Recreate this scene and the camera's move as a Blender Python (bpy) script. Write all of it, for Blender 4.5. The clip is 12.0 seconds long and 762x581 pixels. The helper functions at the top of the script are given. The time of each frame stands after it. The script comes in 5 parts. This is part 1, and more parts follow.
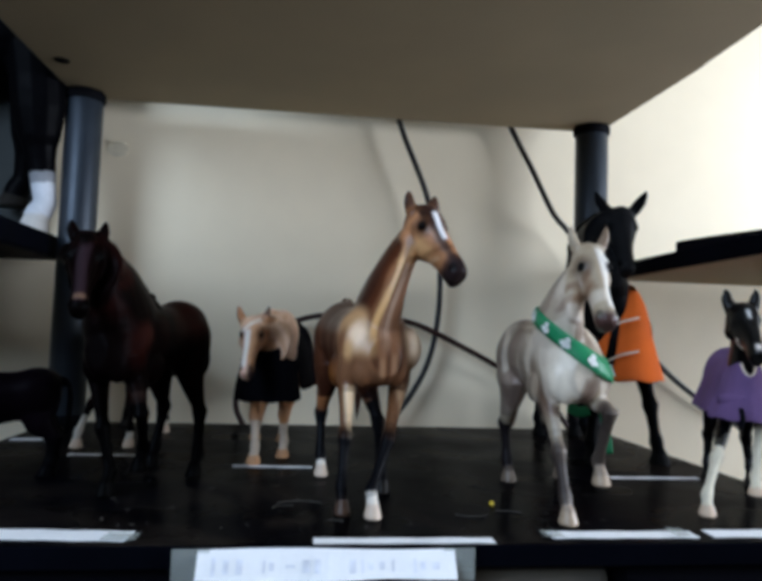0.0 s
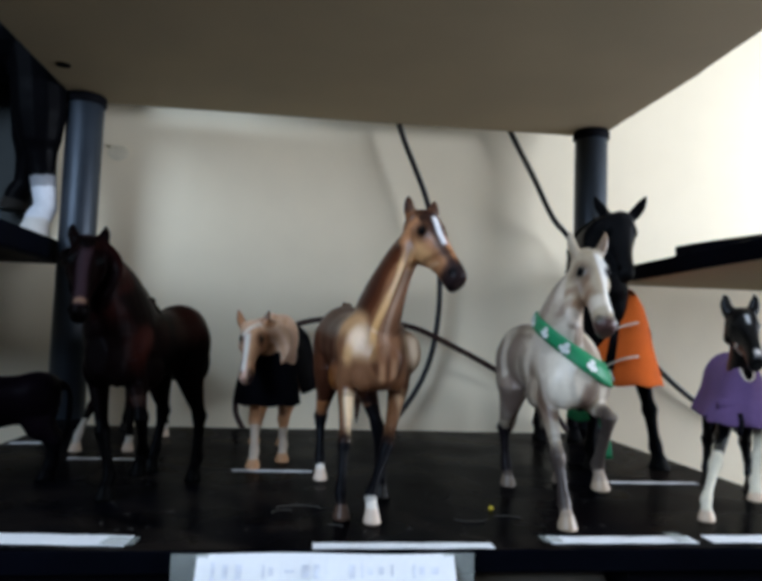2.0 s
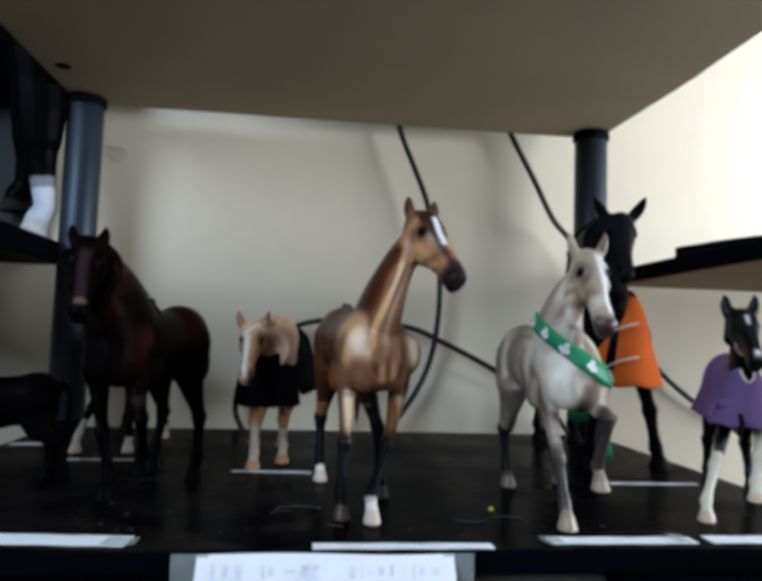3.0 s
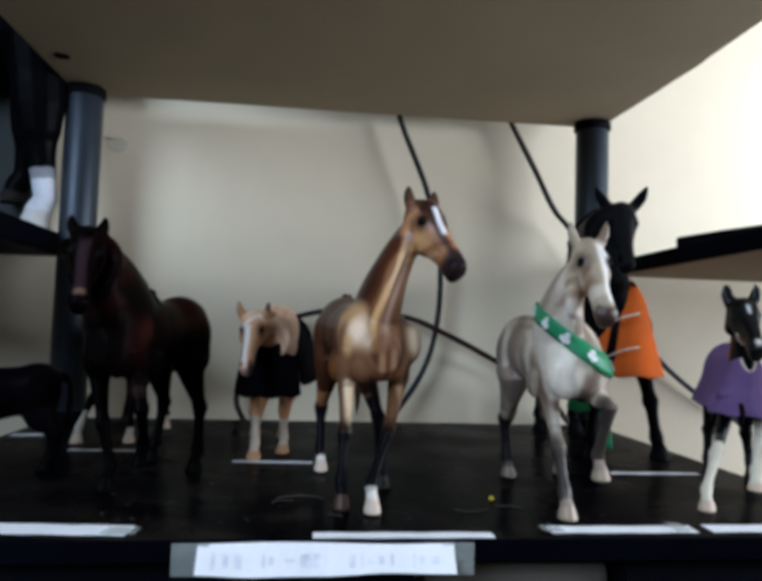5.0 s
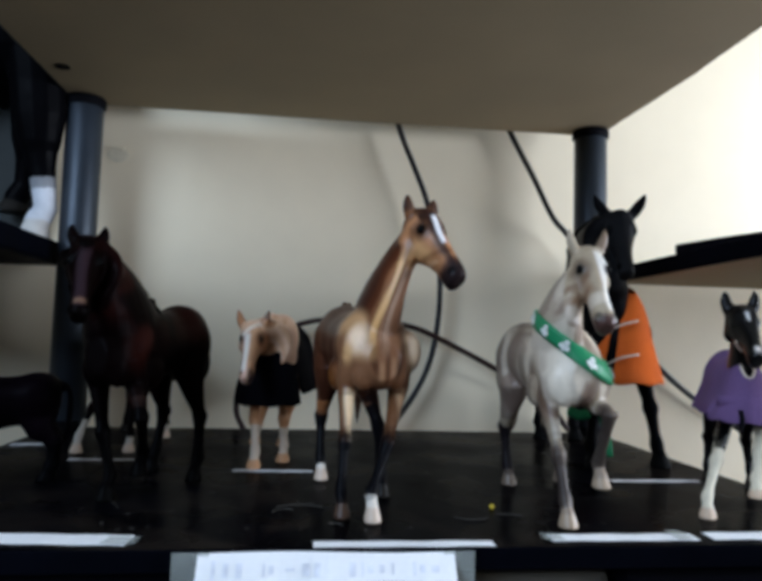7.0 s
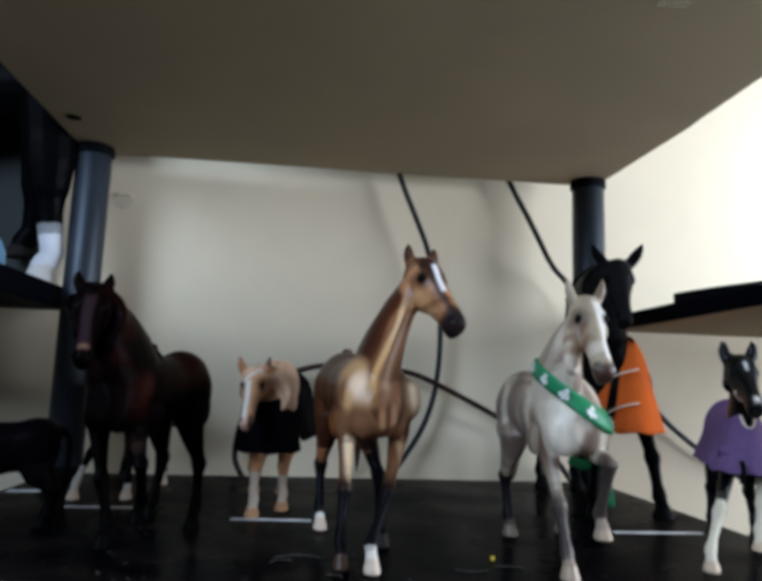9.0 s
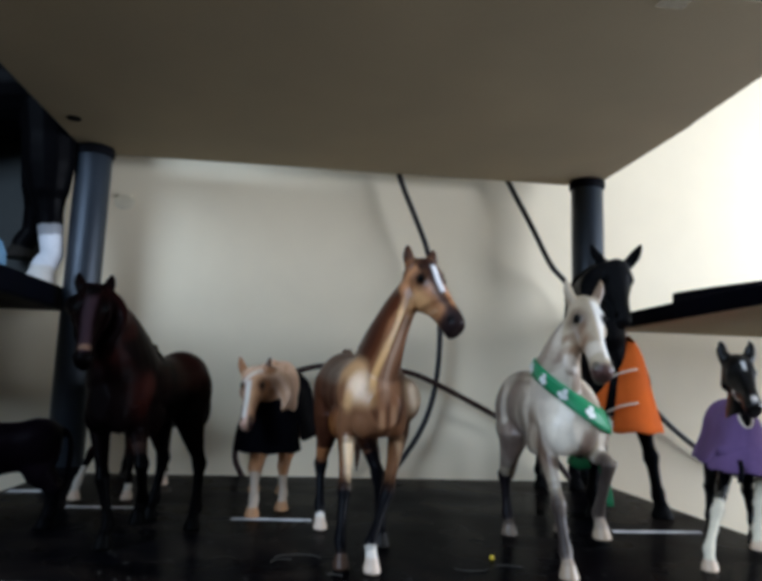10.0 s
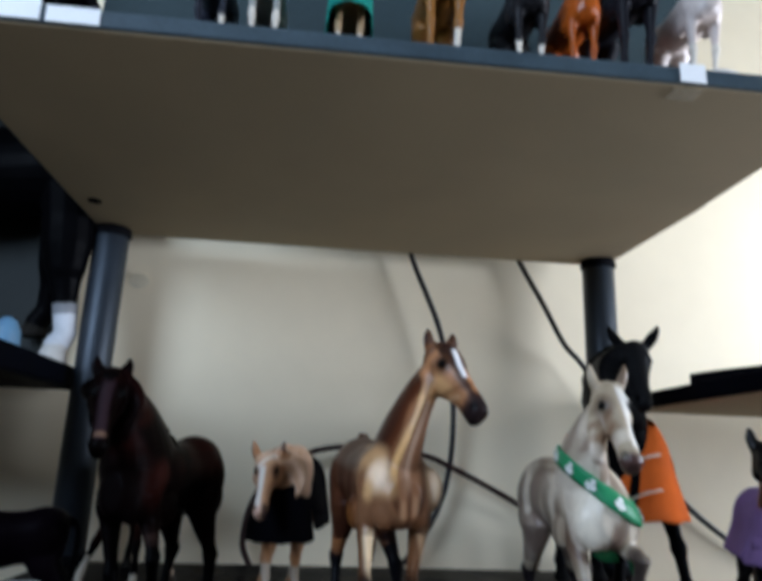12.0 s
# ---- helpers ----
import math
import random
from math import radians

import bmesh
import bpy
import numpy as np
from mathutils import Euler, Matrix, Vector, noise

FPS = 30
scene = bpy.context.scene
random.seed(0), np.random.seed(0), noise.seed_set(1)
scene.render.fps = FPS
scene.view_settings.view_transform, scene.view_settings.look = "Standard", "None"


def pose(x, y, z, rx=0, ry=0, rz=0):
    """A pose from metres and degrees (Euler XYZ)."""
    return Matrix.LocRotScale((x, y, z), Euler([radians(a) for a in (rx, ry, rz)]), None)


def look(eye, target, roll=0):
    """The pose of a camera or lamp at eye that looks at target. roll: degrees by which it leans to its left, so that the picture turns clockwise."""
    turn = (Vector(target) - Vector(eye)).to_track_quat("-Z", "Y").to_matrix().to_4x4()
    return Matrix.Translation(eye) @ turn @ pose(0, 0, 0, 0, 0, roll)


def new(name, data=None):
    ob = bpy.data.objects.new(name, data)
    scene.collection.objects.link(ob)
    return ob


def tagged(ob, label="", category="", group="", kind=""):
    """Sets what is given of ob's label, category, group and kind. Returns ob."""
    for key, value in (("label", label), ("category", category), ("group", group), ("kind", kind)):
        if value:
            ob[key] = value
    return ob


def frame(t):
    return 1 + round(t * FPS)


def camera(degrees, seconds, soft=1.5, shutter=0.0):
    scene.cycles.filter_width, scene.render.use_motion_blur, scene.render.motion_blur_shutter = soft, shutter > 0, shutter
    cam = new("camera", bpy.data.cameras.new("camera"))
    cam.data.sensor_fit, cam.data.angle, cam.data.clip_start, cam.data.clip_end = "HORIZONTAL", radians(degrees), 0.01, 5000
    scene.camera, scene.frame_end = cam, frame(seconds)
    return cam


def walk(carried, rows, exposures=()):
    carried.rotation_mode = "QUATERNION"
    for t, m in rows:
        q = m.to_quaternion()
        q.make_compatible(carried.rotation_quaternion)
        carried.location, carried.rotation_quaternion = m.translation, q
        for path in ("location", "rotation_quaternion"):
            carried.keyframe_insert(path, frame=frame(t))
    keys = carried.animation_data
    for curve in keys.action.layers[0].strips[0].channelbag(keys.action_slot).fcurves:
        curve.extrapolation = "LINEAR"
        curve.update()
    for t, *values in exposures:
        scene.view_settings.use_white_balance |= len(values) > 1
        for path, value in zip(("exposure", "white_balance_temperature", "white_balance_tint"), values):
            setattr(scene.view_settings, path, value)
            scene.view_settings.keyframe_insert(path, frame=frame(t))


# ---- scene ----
cam = camera(61.0, 12.0, soft=4.5, shutter=0.5)

PATH = [
    (0, (-0.06, -0.389, 1.117), (0.159, 1.594, 1.252), 1.8),
    (0.5, (-0.06, -0.39, 1.117), (0.159, 1.593, 1.255), 1.9),
    (1, (-0.06, -0.389, 1.117), (0.159, 1.594, 1.253), 1.9),
    (1.5, (-0.06, -0.39, 1.116), (0.159, 1.593, 1.259), 1.8),
    (2, (-0.06, -0.39, 1.118), (0.159, 1.593, 1.263), 1.9),
    (2.5, (-0.06, -0.39, 1.116), (0.158, 1.592, 1.271), 1.9),
    (3, (-0.06, -0.39, 1.117), (0.159, 1.593, 1.268), 1.9),
    (4.8, (-0.059, -0.389, 1.116), (0.159, 1.596, 1.215), 1.8),
    (5, (-0.059, -0.389, 1.116), (0.157, 1.595, 1.241), 1.8),
    (5.5, (-0.059, -0.389, 1.115), (0.157, 1.596, 1.235), 1.8),
    (6, (-0.059, -0.39, 1.117), (0.158, 1.594, 1.251), 1.8),
    (6.5, (-0.059, -0.389, 1.116), (0.158, 1.595, 1.24), 1.8),
    (7, (-0.059, -0.39, 1.116), (0.157, 1.592, 1.266), 1.6),
    (7.5, (-0.06, -0.391, 1.12), (0.159, 1.588, 1.309), 1.7),
    (7.7, (-0.06, -0.392, 1.116), (0.155, 1.581, 1.361), 1.7),
    (9.5, (-0.06, -0.397, 1.118), (0.149, 1.571, 1.406), 2.0),
    (10, (-0.06, -0.398, 1.118), (0.149, 1.57, 1.404), 1.9),
    (10.5, (-0.064, -0.395, 1.124), (0.152, 1.567, 1.447), 2.1),
    (11, (-0.065, -0.399, 1.122), (0.172, 1.558, 1.457), 2.1),
    (11.5, (-0.065, -0.396, 1.124), (0.179, 1.563, 1.443), 1.9),
    (12, (-0.072, -0.396, 1.126), (0.114, 1.53, 1.632), 2.1),
]
walk(cam, [(t, look(eye, target, roll)) for t, eye, target, roll in PATH])

# ---- world, window light ----
world = bpy.data.worlds.new("world")
scene.world = world
world.use_nodes = True
wn = world.node_tree.nodes
sky = wn.new("ShaderNodeTexSky")
sky.sky_type = "NISHITA"
sky.sun_disc = False
sky.sun_elevation = radians(38)
sky.sun_rotation = radians(60)
wn["Background"].inputs["Strength"].default_value = 0.1
world.node_tree.links.new(sky.outputs["Color"], wn["Background"].inputs["Color"])

BACK = 0.50      # room side of the back wall
RIGHT = 1.10     # room side of the right wall
LEFT = -2.1
FRONT = -1.30
CEIL = 2.45
WIN = (-0.55, 0.34, 1.10, 1.46)   # window in the right wall: y0, y1, z0, z1
WIN2 = (-1.90, -0.70, 1.42, 2.38)  # window in the wall behind the camera: x0, x1, z0, z1

def window_lamp(eye, target, width, height, watts, colour):
    """An area lamp in a window's opening, for the light of the sky."""
    lamp = bpy.data.lights.new("window_light", "AREA")
    lamp.shape, lamp.size, lamp.size_y, lamp.energy, lamp.color = "RECTANGLE", width, height, watts, colour
    new("window_light", lamp).matrix_world = look(eye, target)


WZ, WZ2 = (WIN[2] + WIN[3]) / 2, (WIN2[2] + WIN2[3]) / 2
window_lamp((RIGHT + 0.04, (WIN[0] + WIN[1]) / 2, WZ), (0, (WIN[0] + WIN[1]) / 2, WZ), WIN[1] - WIN[0] - 0.1, WIN[3] - WIN[2] - 0.1, 23, (0.86, 0.97, 1.18))
window_lamp(((WIN2[0] + WIN2[1]) / 2, FRONT - 0.04, WZ2), ((WIN2[0] + WIN2[1]) / 2, 0, WZ2), WIN2[1] - WIN2[0] - 0.1, WIN2[3] - WIN2[2] - 0.1, 33, (0.75, 0.965, 1.29))


# ---- materials ----
def mat(name, col, rough=0.5, spec=0.5, metal=0.0, var=0.12, scale=20.0, fine=220.0, bump=0.0, attr=False, alpha=1.0, trans=0.0, ior=1.45):
    """Principled material with colour variation at two scales and an optional fine relief."""
    m = bpy.data.materials.new(name)
    m.use_nodes = True
    nt = m.node_tree
    n, l = nt.nodes, nt.links
    p = n["Principled BSDF"]
    p.inputs["Roughness"].default_value = rough
    p.inputs["Metallic"].default_value = metal
    p.inputs["Specular IOR Level"].default_value = spec
    p.inputs["Alpha"].default_value = alpha
    p.inputs["IOR"].default_value = ior
    p.inputs["Transmission Weight"].default_value = trans
    co = n.new("ShaderNodeTexCoord")
    big, small = n.new("ShaderNodeTexNoise"), n.new("ShaderNodeTexNoise")
    big.inputs["Scale"].default_value, small.inputs["Scale"].default_value = scale, fine
    big.inputs["Detail"].default_value = 4
    for t in (big, small):
        l.new(co.outputs["Object"], t.inputs["Vector"])
    add = n.new("ShaderNodeMath")
    add.operation = "MULTIPLY_ADD"
    add.inputs[1].default_value = 0.45
    l.new(small.outputs["Fac"], add.inputs[0])
    l.new(big.outputs["Fac"], add.inputs[2])
    mr = n.new("ShaderNodeMapRange")
    mr.inputs["From Min"].default_value, mr.inputs["From Max"].default_value = 0.45, 1.0
    mr.inputs["To Min"].default_value, mr.inputs["To Max"].default_value = 1 - var, 1 + var
    l.new(add.outputs[0], mr.inputs["Value"])
    mul = n.new("ShaderNodeMix")
    mul.data_type, mul.blend_type = "RGBA", "MULTIPLY"
    mul.inputs["Factor"].default_value = 1.0
    if attr:
        a = n.new("ShaderNodeVertexColor")
        a.layer_name = "coat"
        l.new(a.outputs["Color"], mul.inputs["A"])
    else:
        mul.inputs["A"].default_value = (*col, 1)
    l.new(mr.outputs["Result"], mul.inputs["B"])
    l.new(mul.outputs["Result"], p.inputs["Base Color"])
    rr = n.new("ShaderNodeMapRange")
    rr.inputs["From Min"].default_value, rr.inputs["From Max"].default_value = 0.3, 0.7
    rr.inputs["To Min"].default_value, rr.inputs["To Max"].default_value = max(0.02, rough - 0.08), min(1.0, rough + 0.1)
    l.new(big.outputs["Fac"], rr.inputs["Value"])
    l.new(rr.outputs["Result"], p.inputs["Roughness"])
    if bump:
        b = n.new("ShaderNodeBump")
        b.inputs["Strength"].default_value = bump
        b.inputs["Distance"].default_value = 0.001
        l.new(small.outputs["Fac"], b.inputs["Height"])
        l.new(b.outputs["Normal"], p.inputs["Normal"])
    return m


M_WALL = mat("wall_paint", (0.80, 0.697, 0.512), 0.75, 0.3, var=0.05, scale=2.6, fine=22, bump=0.03)
# Unseen walls, made dark brown to keep bounced light low.
M_ROOM = mat("dark_unseen_wall", (0.09, 0.072, 0.055), 0.6, var=0.2, scale=4, fine=90, bump=0.1)
M_WHITE = mat("white_paint", (0.8, 0.79, 0.75), 0.6, var=0.04, scale=3, fine=150, bump=0.06)
M_CARPET = mat("carpet", (0.12, 0.10, 0.08), 0.95, 0.1, var=0.2, scale=8, fine=500, bump=0.6)
M_UNDER = mat("raw_fibreboard", (0.318, 0.248, 0.154), 0.75, 0.25, var=0.10, scale=9, fine=420, bump=0.15)
M_BLACK = mat("black_laminate", (0.0015, 0.0015, 0.0024), 0.28, 0.5, var=0.5, scale=14, fine=260, bump=0.05, ior=1.05)
# dust and smears on the black top
nt = M_BLACK.node_tree
pb = nt.nodes["Principled BSDF"]
old = pb.inputs["Base Color"].links[0].from_socket
tc, nz, rp, mx = (nt.nodes.new(k) for k in ("ShaderNodeTexCoord", "ShaderNodeTexNoise", "ShaderNodeMapRange", "ShaderNodeMix"))
nz.inputs["Scale"].default_value, nz.inputs["Detail"].default_value, nz.inputs["Distortion"].default_value = 7.0, 6.0, 1.2
rp.inputs["From Min"].default_value, rp.inputs["From Max"].default_value = 0.53, 0.80
mx.data_type = "RGBA"
mx.inputs["B"].default_value = (0.028, 0.021, 0.016, 1)
nt.links.new(tc.outputs["Object"], nz.inputs["Vector"])
nt.links.new(nz.outputs["Fac"], rp.inputs["Value"])
nt.links.new(rp.outputs["Result"], mx.inputs["Factor"])
nt.links.new(old, mx.inputs["A"])
nt.links.new(mx.outputs["Result"], pb.inputs["Base Color"])
M_EDGE = mat("dark_edge_band", (0.0018, 0.0022, 0.0042), 0.45, 0.4, var=0.3, scale=25, fine=300, ior=1.04)
# Bluish-grey edge band, used on the upper board only.
M_EDGE_GREY = mat("grey_edge_band", (0.045, 0.068, 0.084), 0.5, 0.4, var=0.3, scale=25, fine=300, ior=1.3)
M_POST = mat("grey_tube", (0.026, 0.034, 0.044), 0.42, 0.5, metal=0.45, var=0.10, scale=12, fine=200)
M_COLLAR = mat("black_plastic", (0.004, 0.004, 0.005), 0.6, 0.3, var=0.2, ior=1.1)
M_CORD = mat("black_cord", (0.010, 0.010, 0.012), 0.5, 0.4, var=0.2, scale=40)
M_CORD2 = mat("brown_cord", (0.026, 0.009, 0.008), 0.5, 0.4, var=0.25, scale=40)
M_PAPER = mat("white_paper", (0.90, 0.905, 0.91), 0.7, 0.3, var=0.05, scale=30, fine=300, bump=0.1)
M_INK = mat("pale_ink", (0.74, 0.76, 0.82), 0.7, var=0.25, scale=60)
M_TAPE = mat("clear_tape", (0.55, 0.60, 0.56), 0.25, 0.5, var=0.08, scale=40, alpha=0.30)
M_FILM = mat("yellowed_film", (0.66, 0.60, 0.46), 0.5, 0.3, var=0.08, scale=40, alpha=0.20)
M_COAT = mat("painted_plastic_coat", (1, 1, 1), 0.37, 0.5, var=0.13, scale=45, fine=420, bump=0.03, attr=True, ior=1.40)
# dark paint on the coats is matt, pale paint glossy
nt = M_COAT.node_tree
pb = nt.nodes["Principled BSDF"]
bw, rp = nt.nodes.new("ShaderNodeRGBToBW"), nt.nodes.new("ShaderNodeMapRange")
rp.inputs["From Min"].default_value, rp.inputs["From Max"].default_value = 0.004, 0.09
rp.inputs["To Min"].default_value, rp.inputs["To Max"].default_value = 0.08, 0.55
nt.links.new(pb.inputs["Base Color"].links[0].from_socket, bw.inputs["Color"])
nt.links.new(bw.outputs["Val"], rp.inputs["Value"])
nt.links.new(rp.outputs["Result"], pb.inputs["Specular IOR Level"])
M_MATT = mat("matt_dark_coat", (1, 1, 1), 0.42, 0.5, var=0.12, scale=45, fine=420, bump=0.03, attr=True, ior=1.08)
M_SHINY = mat("glossy_dark_coat", (1, 1, 1), 0.30, 0.5, var=0.12, scale=45, fine=420, bump=0.03, attr=True, ior=1.30)
M_ORANGE = mat("orange_felt", (0.62, 0.115, 0.016), 0.85, 0.2, var=0.14, scale=40, fine=900, bump=0.5)
M_PURPLE = mat("purple_fleece", (0.145, 0.085, 0.20), 0.9, 0.2, var=0.16, scale=40, fine=900, bump=0.5)
M_NAVY = mat("black_felt", (0.003, 0.003, 0.005), 0.95, 0.05, var=0.2, scale=40, fine=900, bump=0.5)
M_GREEN = mat("green_ribbon", (0.015, 0.25, 0.10), 0.5, 0.4, var=0.10, scale=60, fine=1200, bump=0.2)
M_TEAL = mat("teal_felt", (0.01, 0.24, 0.19), 0.85, 0.2, var=0.12, scale=40, fine=900, bump=0.4)
M_STRAP = mat("pale_strap", (0.60, 0.50, 0.40), 0.6, var=0.1)
M_CARD = mat("grey_cardboard", (0.12, 0.108, 0.088), 0.8, 0.2, var=0.08, scale=8, fine=200, bump=0.1)
M_SLATE = mat("dark_backing", (0.035, 0.056, 0.062), 0.7, 0.3, var=0.15, scale=6, fine=150, bump=0.1)
# Tone of the cream wall where it lies in shade.
M_WALL_SHADE = mat("shaded_wall", (0.021, 0.025, 0.024), 0.7, 0.3, var=0.15, scale=6, fine=150, bump=0.1)
M_SPECK = mat("yellow_bead", (0.6, 0.45, 0.03), 0.4)
M_DUST = mat("grey_dust", (0.06, 0.055, 0.048), 0.95, 0.1, var=0.3, scale=200)
M_BASE = mat("white_plastic", (0.75, 0.72, 0.68), 0.4)
M_GLASS = bpy.data.materials.new("window_glass")
M_GLASS.use_nodes = True
M_GLASS.node_tree.nodes["Principled BSDF"].inputs["Transmission Weight"].default_value = 1.0
M_GLASS.node_tree.nodes["Principled BSDF"].inputs["Roughness"].default_value = 0.0


# ---- builders ----
def part(name, bm, material, parent=None, label="", smooth=False):
    """Links a bmesh as one mesh object, under parent where one is given."""
    me = bpy.data.meshes.new(name)
    if smooth:
        for fc in bm.faces:
            fc.smooth = True
    bmesh.ops.recalc_face_normals(bm, faces=bm.faces)
    bm.to_mesh(me)
    bm.free()
    for m in material if isinstance(material, (list, tuple)) else [material]:
        me.materials.append(m)
    ob = new(name, me)
    if parent is not None:
        ob.parent = parent
    if label:
        ob["label"] = label
    return ob


def thing(name, at, label, category, group="", kind=""):
    e = new(name)
    e.empty_display_size = 0.05
    e.matrix_world = Matrix.Translation(at)
    return tagged(e, label, category, group, kind)


def box(x0, x1, y0, y1, z0, z1, bevel=0.0, bm=None):
    bm = bm or bmesh.new()
    r = bmesh.ops.create_cube(bm, size=1.0)
    for v in r["verts"]:
        v.co = Vector(((x0 + x1) / 2 + v.co.x * (x1 - x0), (y0 + y1) / 2 + v.co.y * (y1 - y0), (z0 + z1) / 2 + v.co.z * (z1 - z0)))
    if bevel:
        es = {e for v in r["verts"] for e in v.link_edges}
        bmesh.ops.bevel(bm, geom=list(es), offset=bevel, segments=2, profile=0.6, affect="EDGES")
    return bm


def loft(bm, rings, caps=True):
    """Skins a row of rings (lists of points of equal count)."""
    made = [[bm.verts.new(p) for p in ring] for ring in rings]
    k = len(made[0])
    for a, b in zip(made, made[1:]):
        for i in range(k):
            bm.faces.new((a[i], a[(i + 1) % k], b[(i + 1) % k], b[i]))
    if caps:
        bm.faces.new(made[0][::-1])
        bm.faces.new(made[-1])
    return made


def tube(bm, pts, radii, ref=(0, 0, 1), seg=12):
    """A tube through pts; radii: one number or (along ref, across it) at each point."""
    pts = [Vector(p) for p in pts]
    rings = []
    for i, p in enumerate(pts):
        t = (pts[min(i + 1, len(pts) - 1)] - pts[max(i - 1, 0)]).normalized()
        r = Vector(ref)
        d = r - r.dot(t) * t
        if d.length < 1e-4:
            d = Vector((1, 0, 0)) - t.x * t
        d.normalize()
        w = t.cross(d)
        a, b = radii[i] if isinstance(radii[i], (tuple, list)) else (radii[i], radii[i])
        rings.append([p + d * (a * math.cos(2 * math.pi * k / seg)) + w * (b * math.sin(2 * math.pi * k / seg)) for k in range(seg)])
    loft(bm, rings)


def curve_pts(pts, n):
    """Smooth points along a Catmull-Rom line through pts."""
    pts = [Vector(p) for p in pts]
    ext = [2 * pts[0] - pts[1]] + pts + [2 * pts[-1] - pts[-2]]
    out = []
    for i in range(n):
        u = i / (n - 1) * (len(pts) - 1)
        k = min(int(u), len(pts) - 2)
        t = u - k
        a, b, c, d = ext[k:k + 4]
        out.append(0.5 * ((2 * b) + (c - a) * t + (2 * a - 5 * b + 4 * c - d) * t * t + (3 * b - a - 3 * c + d) * t ** 3))
    return out


def lerp(table, u):
    """Linear look-up in rows of (u, values...)."""
    for a, b in zip(table, table[1:]):
        if u <= b[0]:
            k = (u - a[0]) / (b[0] - a[0])
            k = min(max(k, 0.0), 1.0)
            return [x + (y - x) * k for x, y in zip(a[1:], b[1:])]
    return list(table[-1][1:])


# ---- model horses ----
BODY = [(-0.50, 0.80, 0.05, 0.08), (-0.46, 0.80, 0.115, 0.145), (-0.38, 0.795, 0.155, 0.185), (-0.27, 0.79, 0.17, 0.20),
        (-0.12, 0.765, 0.158, 0.180), (0.04, 0.745, 0.165, 0.195), (0.18, 0.745, 0.162, 0.215), (0.29, 0.755, 0.15, 0.215),
        (0.38, 0.735, 0.135, 0.185), (0.45, 0.705, 0.108, 0.15), (0.49, 0.69, 0.05, 0.08)]
NECK = [(0.0, 0.175, 0.125), (0.18, 0.200, 0.130), (0.40, 0.172, 0.098), (0.62, 0.132, 0.070), (0.85, 0.104, 0.058), (1.0, 0.085, 0.054)]
HEAD = [(-0.05, -0.03, 0.12, 0.115), (0.05, -0.045, 0.195, 0.165), (0.18, -0.075, 0.240, 0.188), (0.29, -0.08, 0.232, 0.172), (0.42, -0.06, 0.19, 0.138),
        (0.56, -0.030, 0.150, 0.106), (0.70, -0.018, 0.128, 0.092), (0.82, -0.018, 0.122, 0.096), (0.91, -0.022, 0.120, 0.097), (0.97, -0.028, 0.108, 0.088), (1.0, -0.032, 0.085, 0.068)]


